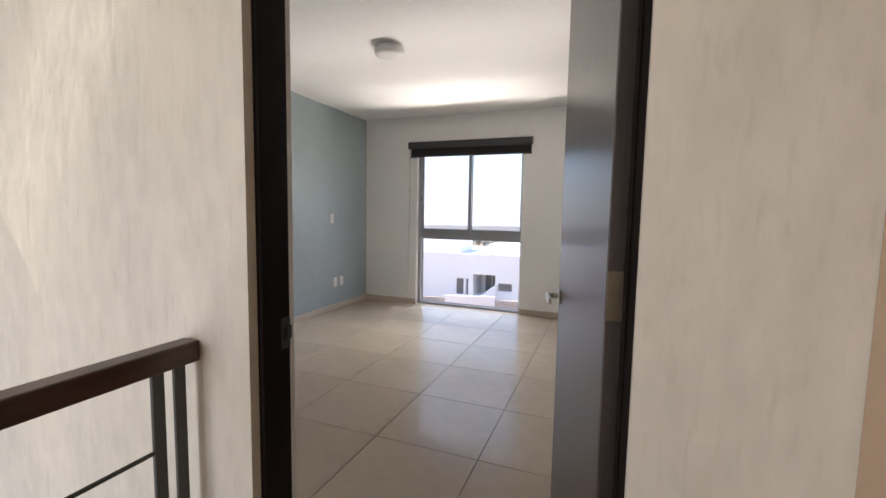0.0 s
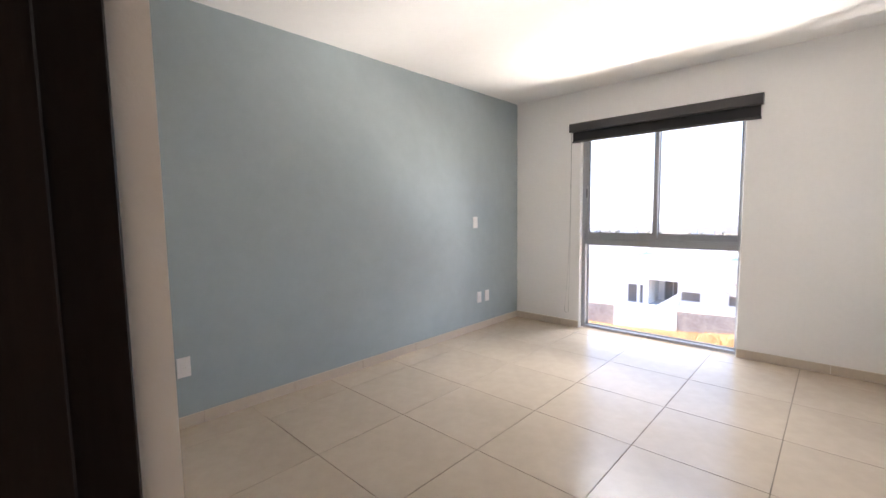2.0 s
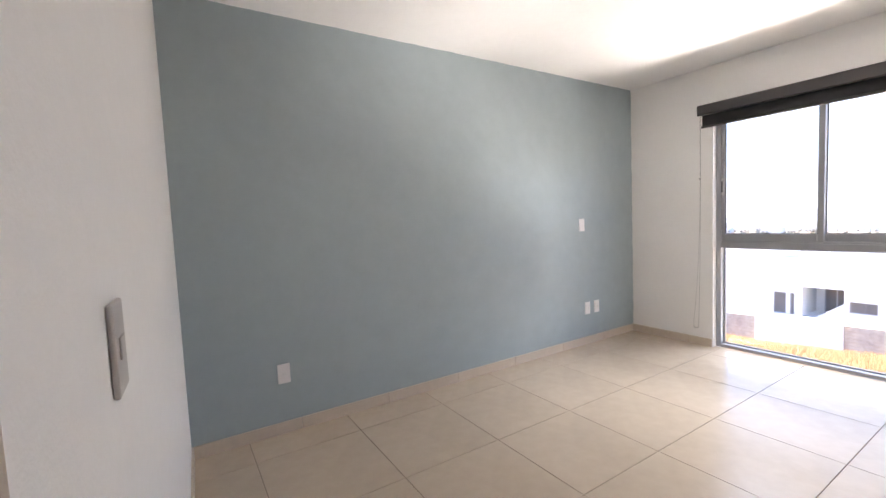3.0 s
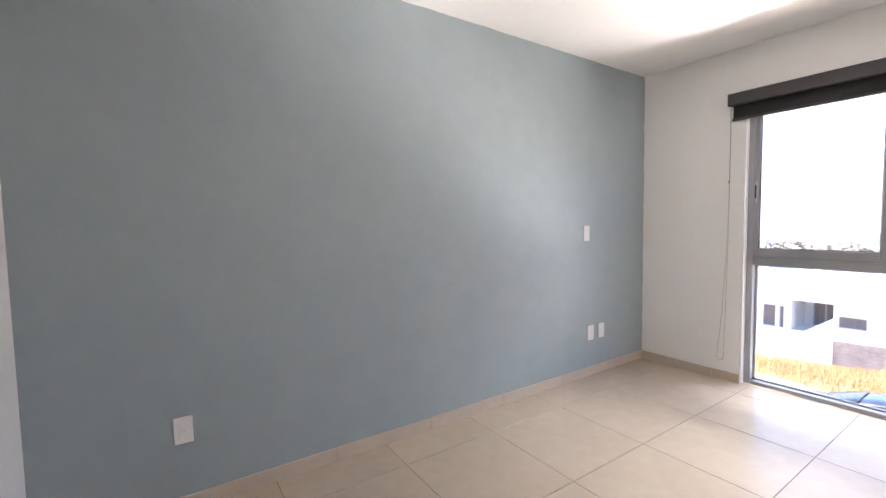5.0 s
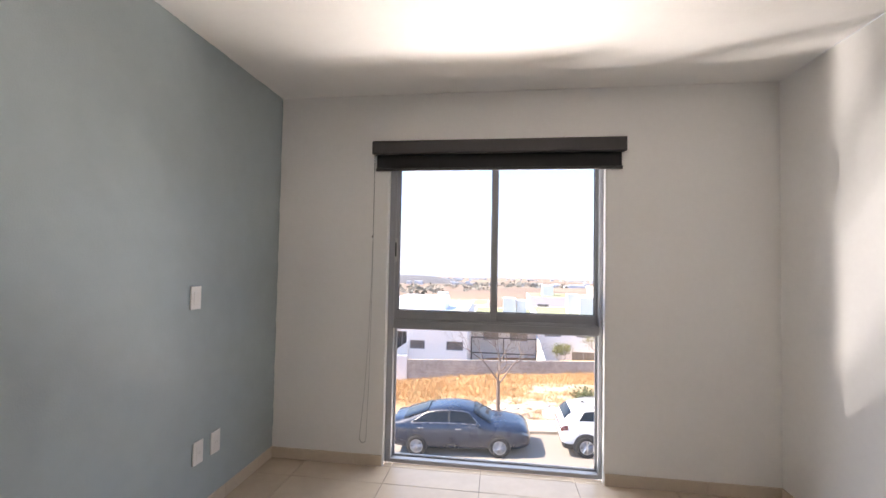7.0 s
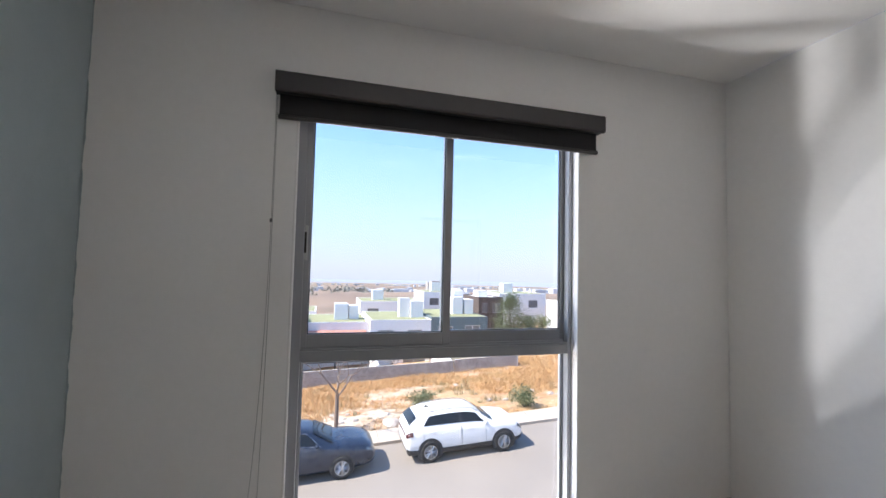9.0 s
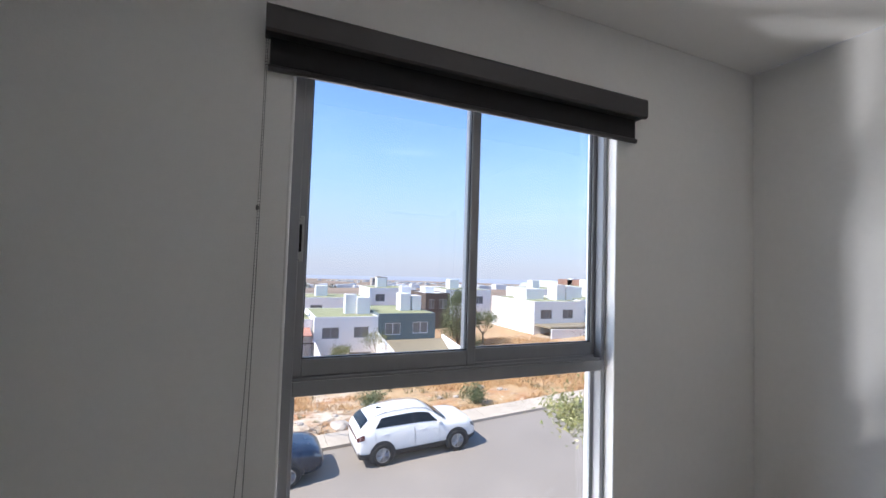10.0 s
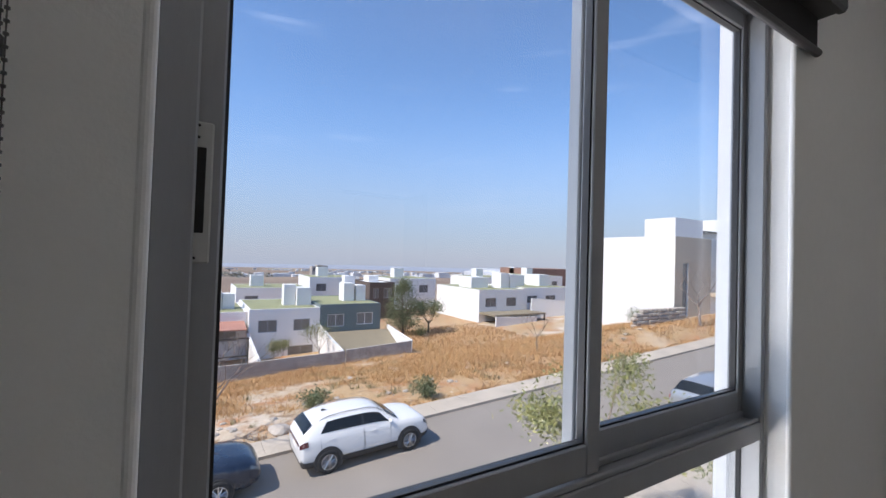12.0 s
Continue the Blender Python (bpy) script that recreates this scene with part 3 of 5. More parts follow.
# ---- the door ----
def doorway():
    fr = thing("door_frame", (2.29, -4.19, 0), "dark stained wooden frame of the bedroom doorway", "door frame", kind="structure", turn=-2.0)
    y0, y1 = -0.056, 0.054
    ox = -2.29
    part("jamb", boxes([(DX0 + 0.001 + ox, y0, 0, 2.305 + ox, y1, DTOP - 0.001), (2.305 + ox, y0, 0, 2.314 + ox, y0 + 0.066, DTOP - 0.034)], 0.002), WENGE, fr)
    part("jamb", boxes([(3.198 + ox, y0, 0, DX1 - 0.001 + ox, y1, DTOP - 0.001), (3.189 + ox, y0, 0, 3.198 + ox, y0 + 0.066, DTOP - 0.034)], 0.002), WENGE, fr)
    part("head", boxes([(2.305 + ox, y0, DTOP - 0.034, 3.198 + ox, y1, DTOP - 0.001)], 0.002), WENGE, fr)
    st = part("strike_plate", boxes([(2.3045 + ox, 0.018, 0.842, 2.3065 + ox, 0.053, 0.932), (2.3045 + ox, 0.052, 0.867, 2.3075 + ox, 0.058, 0.907)], 0.0006), IRON, fr, "dark metal strike plate")
    part("strike_hole", box(2.306 + ox, 0.026, 0.869, 2.307 + ox, 0.042, 0.905), SLOT, st)
    d = thing("door_1", (3.196, -4.200, 0.008), "dark stained wooden bedroom door standing open", "door", kind="structure", turn=-78.3)
    wid, hgt, th = 0.845, 2.088, 0.038
    # the leaf runs along -x from its hinges; its hall face is +y before it is opened
    part("leaf", box(-wid, -th, 0, -0.004, 0, hgt, 0.0025), DOORWOOD, d)
    for z in (0.22, 1.022, 1.80):
        h = part("hinge", boxes([(-0.0045, -0.036, z, -0.0022, -0.001, z + 0.10)]), BRASS, d, "brass butt hinge")
        for i in range(5):
            part("knuckle", rod(bmesh.new(), (0.002, 0.004, z + i * 0.02), (0.002, 0.004, z + i * 0.02 + 0.0185), 0.0062, seg=12), BRASS, h)
    for s, side in ((1, 0.0), (-1, -th)):
        x = -wid + 0.062
        hd = part("handle", box(x - 0.026, min(side, side + s * 0.009), 0.895, x + 0.026, max(side, side + s * 0.009), 0.947, 0.0015), STEEL, d, "square brushed nickel lever handle")
        neck = rod(bmesh.new(), (x, side + s * 0.008, 0.921), (x, side + s * 0.052, 0.921), 0.0095, seg=14)
        part("neck", neck, STEEL, hd)
        part("lever", box(x - 0.012, min(side + s * 0.044, side + s * 0.056), 0.910, x + 0.118, max(side + s * 0.044, side + s * 0.056), 0.932, 0.002), STEEL, hd)
    return d


doorway()


# ---- the landing's railing ----
def railing():
    r = thing("stair_railing", (2.08, HALL, 0), "dark wooden handrail on grey iron bars along the stairwell", "railing")
    n = 2.9
    bm = bmesh.new()
    cube(bm, -0.031, -n, 0.815, 0.031, 0.008, 0.875, 0.006, 2)
    part("handrail", bm, RAILWOOD, r, "dark brown varnished wood")
    ys = [-0.035, -0.095]
    y = -1.1
    while y > -n:
        ys += [y, y - 0.06]
        y -= 1.05
    for y in ys:
        part("post", box(-0.006, y - 0.016, 0.001, 0.006, y + 0.016, 0.816, 0.0015), IRON, r)
    for z in (0.14, 0.29, 0.445, 0.60):
        part("bar", rod(bmesh.new(), (0, -n, z), (0, -0.10, z), 0.006, seg=8), IRON, r)
    return r


railing()


# ---- the ground outside ----
KERB, NEARKERB = 12.95, 6.4          # far and near edge of the road


def road_z(x):
    return -4.915 + 0.05 * max(-45.0, min(60.0, x))


def smooth(a, b, v):
    k = max(0.0, min(1.0, (v - a) / (b - a)))
    return k * k * (3 - 2 * k)


def ground_z(x, y):
    """Street level, the lot that falls away behind it, the valley and the plain."""
    far = smooth(80, 420, math.hypot(x, y))
    z = road_z(x) * (1 - far) - 6.0 * far
    z -= (2.9 - 0.6 * smooth(-5.0, 2.0, x) + 0.9 * smooth(14.0, 24.0, x)) * smooth(14.0, 34.0, y)
    z -= 20.0 * smooth(60, 700, y) + 105.0 * smooth(250, 4200, math.hypot(x, y))
    z += 0.75 * smooth(21.0, 27.0, x) * smooth(14.0, 16.6, y) * (1 - smooth(19.0, 30.0, y)) * (1 - smooth(44.0, 60.0, x))
    if y > KERB + 1:
        z += 0.10 * noise.noise((x * 0.35, y * 0.35, 0.7)) * smooth(14, 17, y) * (1 - far)
    return z


def axis_steps(lo, hi, near, step, grow):
    out, v = [], 0.0
    while v < hi:
        out.append(v)
        v += step if v < near else max(step, (v - near) * grow + step)
    out.append(hi)
    neg, v = [], 0.0
    while v > lo:
        v -= step if -v < near else max(step, (-v - near) * grow + step)
        neg.append(max(v, lo))
    return neg[::-1] + out


def ground():
    xs, ys = axis_steps(-3500, 3500, 48, 1.0, 0.16), [y + 0.6 for y in axis_steps(0, 4300, 46, 0.7, 0.14)]
    bm = bmesh.new()
    rows = []
    for y in ys:
        row = []
        for x in xs:
            z = ground_z(x, y)
            if y < KERB + 1.1:
                z -= 0.22
            row.append(bm.verts.new((x, y, z)))
        rows.append(row)
    for a, b in zip(rows, rows[1:]):
        for i in range(len(xs) - 1):
            bm.faces.new((a[i], a[i + 1], b[i + 1], b[i]))
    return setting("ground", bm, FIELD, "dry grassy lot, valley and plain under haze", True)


ground()


def strip(name, y0, y1, up, depth, mat, label, x0=-44.0, x1=58.0, skirt=True):
    """A band along the street, following its slope."""
    return setting(name, prism([(x0, road_z(x0) + up - depth), (x1, road_z(x1) + up - depth), (x1, road_z(x1) + up), (x0, road_z(x0) + up)], "y", y0, y1), mat, label)


strip("road", NEARKERB, KERB, 0.0, 0.2, ASPHALT, "worn grey asphalt street that climbs gently")


def pavement(name, y0, y1, label):
    ob = tagged(new(name), label, "pavement", kind="structure")
    x = -30.0
    while x < 57:
        e = x + 1.5
        up = 0.10
        bm = prism([(x + 0.006, road_z(x) + up - 0.3), (e - 0.006, road_z(e) + up - 0.3), (e - 0.006, road_z(e) + up), (x + 0.006, road_z(x) + up)], "y", y0, y1)
        part("slab", bm, CONCRETE, ob)
        x = e
    return ob


pavement("pavement_far", KERB + 0.17, KERB + 1.15, "pale concrete pavement beside the dry lot")
pavement("pavement_near", 2.6, NEARKERB - 0.17, "pale concrete pavement below the house")
strip("kerb_far", KERB, KERB + 0.165, 0.105, 0.35, CONCRETE, "pale concrete kerb of the street")
strip("kerb_near", NEARKERB - 0.165, NEARKERB, 0.105, 0.35, CONCRETE, "pale concrete kerb of the street")


# ---- plants ----
def blade(verts, faces, x, y, z, h, lean, w, a):
    i = len(verts)
    dx, dy = math.cos(a), math.sin(a)
    verts += [(x - dy * w, y + dx * w, z), (x + dy * w, y - dx * w, z), (x + dx * lean, y + dy * lean, z + h)]
    faces.append((i, i + 1, i + 2))


def stuff_mesh(name, verts, faces, mat, label, category):
    me = bpy.data.meshes.new(name)
    me.from_pydata(verts, [], faces)
    me.materials.append(mat)
    return tagged(new(name, me), label, category, kind="stuff")


def dry_grass():
    rnd = random.Random(4)
    verts, faces = [], []
    for _ in range(100000):
        x = rnd.uniform(-22, 46)
        y = 14.25 + (28 if x > 17 else 14.0) * rnd.random() ** 1.35
        if 4 < x < 17 and y > 28.2 or x > 31.5 and y > 17.2:
            continue
        thick = noise.noise((x * 0.17, y * 0.17, 2.2)) + 0.5 * noise.noise((x * 0.6, y * 0.6, 8.2)) + 0.75 * smooth(15.0, 19.5, y) + 0.45 * smooth(7, 15, x) - 0.28
        if thick < rnd.uniform(-0.1, 0.35):
            continue
        z = ground_z(x, y) - 0.02
        h = rnd.uniform(0.10, 0.36) * (0.6 + 0.7 * min(1, max(0, thick)))
        for _ in range(4):
            blade(verts, faces, x + rnd.uniform(-.12, .12), y + rnd.uniform(-.12, .12), z, h * rnd.uniform(.5, 1.15), rnd.uniform(.02, .28), rnd.uniform(.006, .018), rnd.uniform(0, 6.28))
    stuff_mesh("dry_grass", verts, faces, STRAW, "tall straw and rust coloured dry grass on the lot", "grass")
    verts, faces = [], []
    for _ in range(900):
        x, y = rnd.uniform(-14, 33), 15.2 + 20 * rnd.random()
        if noise.noise((x * 0.3, y * 0.3, 5)) < 0.02 or (x < 17 and y > 28):
            continue
        z, r = ground_z(x, y), rnd.uniform(.10, .32)
        for _ in range(34):
            blade(verts, faces, x + rnd.gauss(0, r * .5), y + rnd.gauss(0, r * .5), z - .02, r * rnd.uniform(.4, 1.3), rnd.uniform(.05, .3), rnd.uniform(.008, .02), rnd.uniform(0, 6.28))
    stuff_mesh("weeds", verts, faces, WEED, "low grey-green weeds among the dry grass", "weeds")


dry_grass()


def limbs(bm, tips, p, d, length, r, depth, rnd, up, spread):
    """A tapering limb that forks; its ends are gathered in tips."""
    q = p + d * length * 0.5 + Vector((rnd.uniform(-1, 1), rnd.uniform(-1, 1), rnd.uniform(-.5, .5))) * length * 0.05
    e = p + d * length
    r2 = r * 0.68
    rod(bm, p, q, r, (r + r2) / 2, 6 if depth > 2 else 5, False)
    rod(bm, q, e, (r + r2) / 2, r2, 6 if depth > 2 else 5, False)
    if depth == 0:
        tips.append(e)
        return
    for _ in range(2 if rnd.random() < 0.6 else 3):
        nd = (d + Vector((rnd.uniform(-1, 1), rnd.uniform(-1, 1), rnd.uniform(-.3, .6))) * spread + Vector((0, 0, up))).normalized()
        limbs(bm, tips, e, nd, length * rnd.uniform(.6, .85), r2 * rnd.uniform(.7, .9), depth - 1, rnd, up, spread)
    if depth < 3:
        tips.append(e)


def leaf_cloud(tips, per, size, reach, rnd):
    verts, faces = [], []
    for t in tips:
        for _ in range(per):
            c = t + Vector((rnd.gauss(0, 1), rnd.gauss(0, 1), rnd.gauss(0, .8))) * reach
            a, b = Vector((rnd.gauss(0, 1), rnd.gauss(0, 1), rnd.gauss(0, 1))).normalized(), Vector((rnd.gauss(0, 1), rnd.gauss(0, 1), rnd.gauss(0, 1))).normalized()
            s = size * rnd.uniform(.6, 1.3)
            i = len(verts)
            verts += [tuple(c - a * s), tuple(c + b * s * .45), tuple(c + a * s), tuple(c - b * s * .45)]
            faces.append((i, i + 1, i + 2, i + 3))
    return verts, faces


def tree(at, seed, height, r, depth, bark, label, leaves=None, per=0, size=0.05, reach=0.2, up=0.12, spread=0.75, share=1.0, clear=0.34, oval=0.0, leaf_top=99.0):
    rnd = random.Random(seed)
    t = thing("tree", at, label, "tree")
    bm, tips = bmesh.new(), []
    trunk_h = height * clear
    lean = Vector((rnd.uniform(-.05, .05), rnd.uniform(-.05, .05), 1)).normalized()
    rod(bm, (0, 0, -0.15), lean * trunk_h * .5, r * 1.25, r * 1.05, 9, False)
    rod(bm, lean * trunk_h * .5, lean * trunk_h, r * 1.05, r * .9, 9, False)
    for i in range(4):
        a = i * 1.57 + rnd.uniform(-.5, .5)
        limbs(bm, tips, lean * trunk_h * rnd.uniform(.75, 1.0), Vector((math.cos(a) * .6, math.sin(a) * .6, .75)).normalized(), height * .24, r * .55, depth, rnd, up, spread)
    if oval:
        # a dense upright crown: twigs all the way up a straight leader
        rod(bm, lean * trunk_h, lean * height * .95, r * .8, r * .2, 7, False)
        for i in range(150):
            h = rnd.uniform(.14, 1.0)
            wide = oval * math.sqrt(max(0.02, 1 - (2 * (h - .5) / .92) ** 2)) * (1.12 - .35 * h) * rnd.uniform(.25, 1.0)
            a = rnd.uniform(0, 6.283)
            e = Vector((math.cos(a) * wide, math.sin(a) * wide, height * h))
            rod(bm, Vector((0, 0, max(.3, e.z - wide * .7))), e, .015, .006, 4, False)
            tips.append(e)
    part("trunk", bm, bark, t, "", True)
    if leaves:
        pick = [p for p in tips if rnd.random() < share and p.z < leaf_top]
        verts, faces = leaf_cloud(pick, per, size, reach, rnd)
        me = bpy.data.meshes.new("crown")
        me.from_pydata(verts, [], faces)
        me.materials.append(leaves)
        ob = new("crown", me)
        ob.parent = t
    return t


tree((1.58, 14.92, ground_z(1.58, 14.92)), 11, 4.1, 0.075, 5, BARK, "bare leafless young tree on the dry lot behind the parked saloon", spread=0.95)
tree((7.65, 4.8, road_z(7.3) + 0.09), 5, 3.8, 0.05, 3, BARK, "thin street tree with sparse yellow-green leaves on the pavement", LEAF, 190, 0.046, 0.19, 0.06, 0.85, 0.55, clear=0.58, leaf_top=3.9)
tree((32.1, 15.6, ground_z(32.1, 15.6)), 8, 4.7, 0.09, 4, BARK, "bare grey tree in dry grass before the tall white house", spread=1.05)
tree((20.2, 19.5, ground_z(20, 19.5)), 21, 3.0, 0.035, 3, BARK_DARK, "thin bare sapling in the dry grass")
tree((20.6, 40.0, ground_z(20.6, 40)), 14, 5.6, 0.13, 1, BARK_DARK, "tall dense dusty green tree beside the slate-grey house", LEAF_DARK, 60, 0.085, 0.36, 0.9, 0.3, clear=0.2, oval=1.9)
tree((24.0, 40.5, ground_z(24, 40.5)), 17, 3.8, 0.10, 3, BARK_DARK, "small dusty green tree near the side street", LEAF_DARK, 50, 0.09, 0.40, 0.3, 0.7)
tree((6.3, 30.0, ground_z(6.3, 30.0)), 31, 2.3, 0.05, 3, BARK_DARK, "small green garden shrub tree behind the block wall", LEAF, 22, 0.06, 0.16, 0.2, 0.7)
tree((9.4, 31.2, ground_z(9.4, 31.2)), 33, 2.9, 0.05, 3, BARK, "thin garden tree before the white house", LEAF, 14, 0.06, 0.25, 0.2, 0.7)


def bush(at, seed, r, leaves, label):
    rnd = random.Random(seed)
    t = thing("bush", at, label, "bush")
    bm, tips = bmesh.new(), []
    for i in range(9):
        a = i * 0.7 + rnd.uniform(-.2, .2)
        e = Vector((math.cos(a) * r * rnd.uniform(.3, .9), math.sin(a) * r * rnd.uniform(.3, .9), r * rnd.uniform(.7, 1.5)))
        rod(bm, (0, 0, -.05), e, 0.014, 0.006, 5, False)
        tips += [e, e * .7, e * .45]
    part("stems", bm, BARK_DARK, t)
    verts, faces = leaf_cloud(tips, 60, 0.055, r * .24, rnd)
    me = bpy.data.meshes.new("foliage")
    me.from_pydata(verts, [], faces)
    me.materials.append(leaves)
    new("foliage", me).parent = t
    return t


bush((5.15, 15.9, ground_z(5.15, 15.9)), 3, 0.55, LEAF_DARK, "grey-green bush on the dry lot")
bush((9.5, 14.9, ground_z(9.5, 14.9)), 7, 0.62, LEAF_DARK, "rounded green bush at the pavement's edge")
bush((32.0, 20.6, ground_z(32, 20.6)), 9, 0.8, LEAF_DARK, "green bush against the tall white house")
bush((22.0, 38.5, ground_z(22, 38.5)), 12, 0.9, LEAF_DARK, "dark green bush near the side street")


def stone(at, seed, size):
    rnd = random.Random(seed)
    bm = bmesh.new()
    bmesh.ops.create_icosphere(bm, subdivisions=2, radius=1)
    for v in bm.verts:
        k = 1 + 0.25 * noise.noise(v.co * 1.3 + Vector((seed, 0, 0)))
        v.co = Vector((v.co.x * size * 1.3 * k, v.co.y * size * k, v.co.z * size * .55 * k))
    ob = new("stone", mesh_of("stone", bm, STONE, False))
    ob.location = at
    ob.rotation_euler = (0, 0, rnd.uniform(0, 6))
    return tagged(ob, "pale rubble stone lying on the dry lot", "stone", "stones on the lot")


srnd = random.Random(77)
for i in range(130):
    sx, sy = (srnd.uniform(1.2, 6.5), srnd.uniform(14.3, 17.5)) if i < 26 else (srnd.uniform(8, 30), srnd.uniform(16, 30))
    ss = 0.34 if i == 0 else srnd.uniform(0.04, 0.17)
    if i == 0:
        sx, sy = 3.7, 14.75
    stone((sx, sy, ground_z(sx, sy) + ss * 0.12), i, ss)


# ---- cars ----
SECTION = 9


def car(name, at, turn, label, length, stations, paint, glass_spans, screen, rear, wheels, radius, clad, lamps, roofrails=False, chrome=False):
    """stations: x, underside, belt, top, half width at the belt, half width at the top edge; the nose is at +x."""
    t = thing(name, at, label, "car", turn=turn)
    st = [np.array(s, float) for s in stations]

    def station(u):
        i = int(max(0, min(len(st) - 2, math.floor(u))))
        k = u - i
        p0, p1, p2, p3 = st[max(0, i - 1)], st[i], st[i + 1], st[min(len(st) - 1, i + 2)]
        return 0.5 * (2 * p1 + (p2 - p0) * k + (2 * p0 - 5 * p1 + 4 * p2 - p3) * k * k + (3 * p1 - p0 - 3 * p2 + p3) * k ** 3)

    def section(u):
        x, zb, zs, zt, wb, wt = station(u)
        return [(x, 0, zb), (x, wb * .88, zb), (x, wb * .985, zb + .12), (x, wb, zb + (zs - zb) * .45), (x, wb * .985, zb + (zs - zb) * .8), (x, wb * .94, zs),
                (x, wt, zt - .05), (x, wt * .86, zt - .012), (x, wt * .45, zt), (x, 0, zt)]

    def surf(u, v, side=1, off=0.0):
        s = section(u)
        i = int(max(0, min(len(s) - 2, math.floor(v))))
        k = v - i
        p = Vector(s[i]).lerp(Vector(s[i + 1]), k)
        if off:
            d = 0.02
            a = Vector(section(u + d)[i]).lerp(Vector(section(u + d)[i + 1]), k) - p
            b = Vector(s[i + 1]) - Vector(s[i])
            nrm = a.cross(b).normalized()
            if nrm.y < -1e-4 or (abs(nrm.y) < 1e-4 and nrm.z < 0):
                nrm.negate()
            p = p + nrm * off
        return Vector((p.x, p.y * side, p.z))

    n = (len(st) - 1) * 16
    bm = bmesh.new()
    rings = []
    for i in range(n + 1):
        s = [Vector(p) for p in section(i / 16)]
        ring = [bm.verts.new(p) for p in s] + [bm.verts.new((p.x, -p.y, p.z)) for p in s[-2:0:-1]]
        rings.append(ring)
    for a, b in zip(rings, rings[1:]):
        for i in range(len(a)):
            j = (i + 1) % len(a)
            bm.faces.new((a[i], a[j], b[j], b[i]))
    bm.faces.new(rings[0])
    bm.faces.new(rings[-1])
    body = part("body", bm, paint, t, "", True)

    def patch(pname, u0, u1, v0, v1, mat, off, sides=(1, -1), cut=(0.0, 0.0), parent=t, lab=""):
        """A panel laid on the body; cut slants its ends."""
        for side in sides:
            b = bmesh.new()
            nu, nv = 24, 4
            g = []
            for i in range(nu + 1):
                row = []
                for j in range(nv + 1):
                    k = j / nv
                    ua, ub = u0 + cut[0] * k, u1 - cut[1] * k
                    row.append(b.verts.new(surf(ua + (ub - ua) * i / nu, v0 + (v1 - v0) * k, side, off)))
                g.append(row)
            for i in range(nu):
                for j in range(nv):
                    b.faces.new((g[i][j], g[i + 1][j], g[i + 1][j + 1], g[i][j + 1]))
            part(pname, b, mat, parent, lab, True)
    for u0, u1, cut in glass_spans:
        patch("side_window", u0, u1, 5.24, 5.86, CAR_GLASS, .016, cut=cut, lab="dark tinted glass")
    for (_, ua, _), (ub, _, _) in zip(glass_spans, glass_spans[1:]):
        patch("pillar", ua - .01, ub + .01, 5.24, 5.86, CAR_TRIM, .012, lab="black door pillar")
    patch("windscreen", *screen, 6.15, 8.999, CAR_GLASS, .034, lab="dark glass")
    patch("rear_window", *rear, 6.15, 8.999, CAR_GLASS, .030, lab="dark glass")
    for lname, u0, u1, v0, v1, mat in lamps:
        patch(lname, u0, u1, v0, v1, mat, .014)
    if clad:
        patch("sill_cladding", 0.6, len(st) - 1.6, 1.05, 2.35, CAR_TRIM, .016, lab="black plastic")
    for wx in wheels:
        for side in (1, -1):
            u = min((abs(station(k / 20)[0] - wx), k / 20) for k in range(0, (len(st) - 1) * 20))[1]
            w = station(u)[4] * side
            # black half disc: plastic arch if clad, else the wheel well's shade
            arch = rod(bmesh.new(), (wx, w - side * .10, radius + .015), (wx, w + side * (.016 if clad else .005), radius + .015), radius * (1.24 if clad else 1.12), seg=28)
            bmesh.ops.bisect_plane(arch, geom=[*arch.verts, *arch.edges, *arch.faces], plane_co=(0, 0, radius * .45), plane_no=(0, 0, 1), clear_inner=True)
            part("arch_well_disc", arch, CAR_TRIM, t, "black half disc as plastic arch and shaded wheel well")
            prof = [(radius * .62, -.10), (radius * .93, -.10), (radius, -.075), (radius, .075), (radius * .93, .10), (radius * .66, .10), (radius * .62, .085)]
            wheel = part("wheel", lathe(prof, 28), TYRE, t, "black tyre on a bright alloy rim", True)
            wheel.matrix_local = Matrix.Translation((wx, w - side * .065, radius)) @ pose(0, 0, 0, -90 * side, 0, 0)
            rb = lathe([(radius * .655, .086), (radius * .655, .098), (radius * .59, .098), (radius * .59, .086)], 28)
            rod(rb, (0, 0, .08), (0, 0, .104), radius * .16, seg=12)
            for s in range(10):
                a = 2 * math.pi * (s // 2) / 5 + (.17 if s % 2 else -.17)
                a2 = 2 * math.pi * (s // 2) / 5 + (.26 if s % 2 else -.26)
                rod(rb, (math.cos(a) * radius * .12, math.sin(a) * radius * .12, .096), (math.cos(a2) * radius * .6, math.sin(a2) * radius * .6, .092), radius * .055, seg=5)
            part("rim", rb, ALLOY, wheel, "bright multi-spoke alloy rim")
    for side in (1, -1):
        um = screen[0] if screen[0] < screen[1] else screen[1]
        p = surf(um + .25, 5.2, side)
        b = bmesh.new()
        bmesh.ops.create_icosphere(b, subdivisions=2, radius=1, matrix=Matrix.Translation((p.x, p.y + side * .10, p.z + .05)) @ Matrix.Diagonal((.06, .10, .07, 1)))
        part("mirror", b, paint, t, "", True)
        for u0, u1, _ in glass_spans:
            p = surf((u0 * .72 + u1 * .28), 4.45, side)
            part("door_handle", box(p.x - .10, p.y - .012 + side * .012, p.z - .014, p.x + .10, p.y + .012 + side * .012, p.z + .014, .006), STEEL if chrome else paint, t)
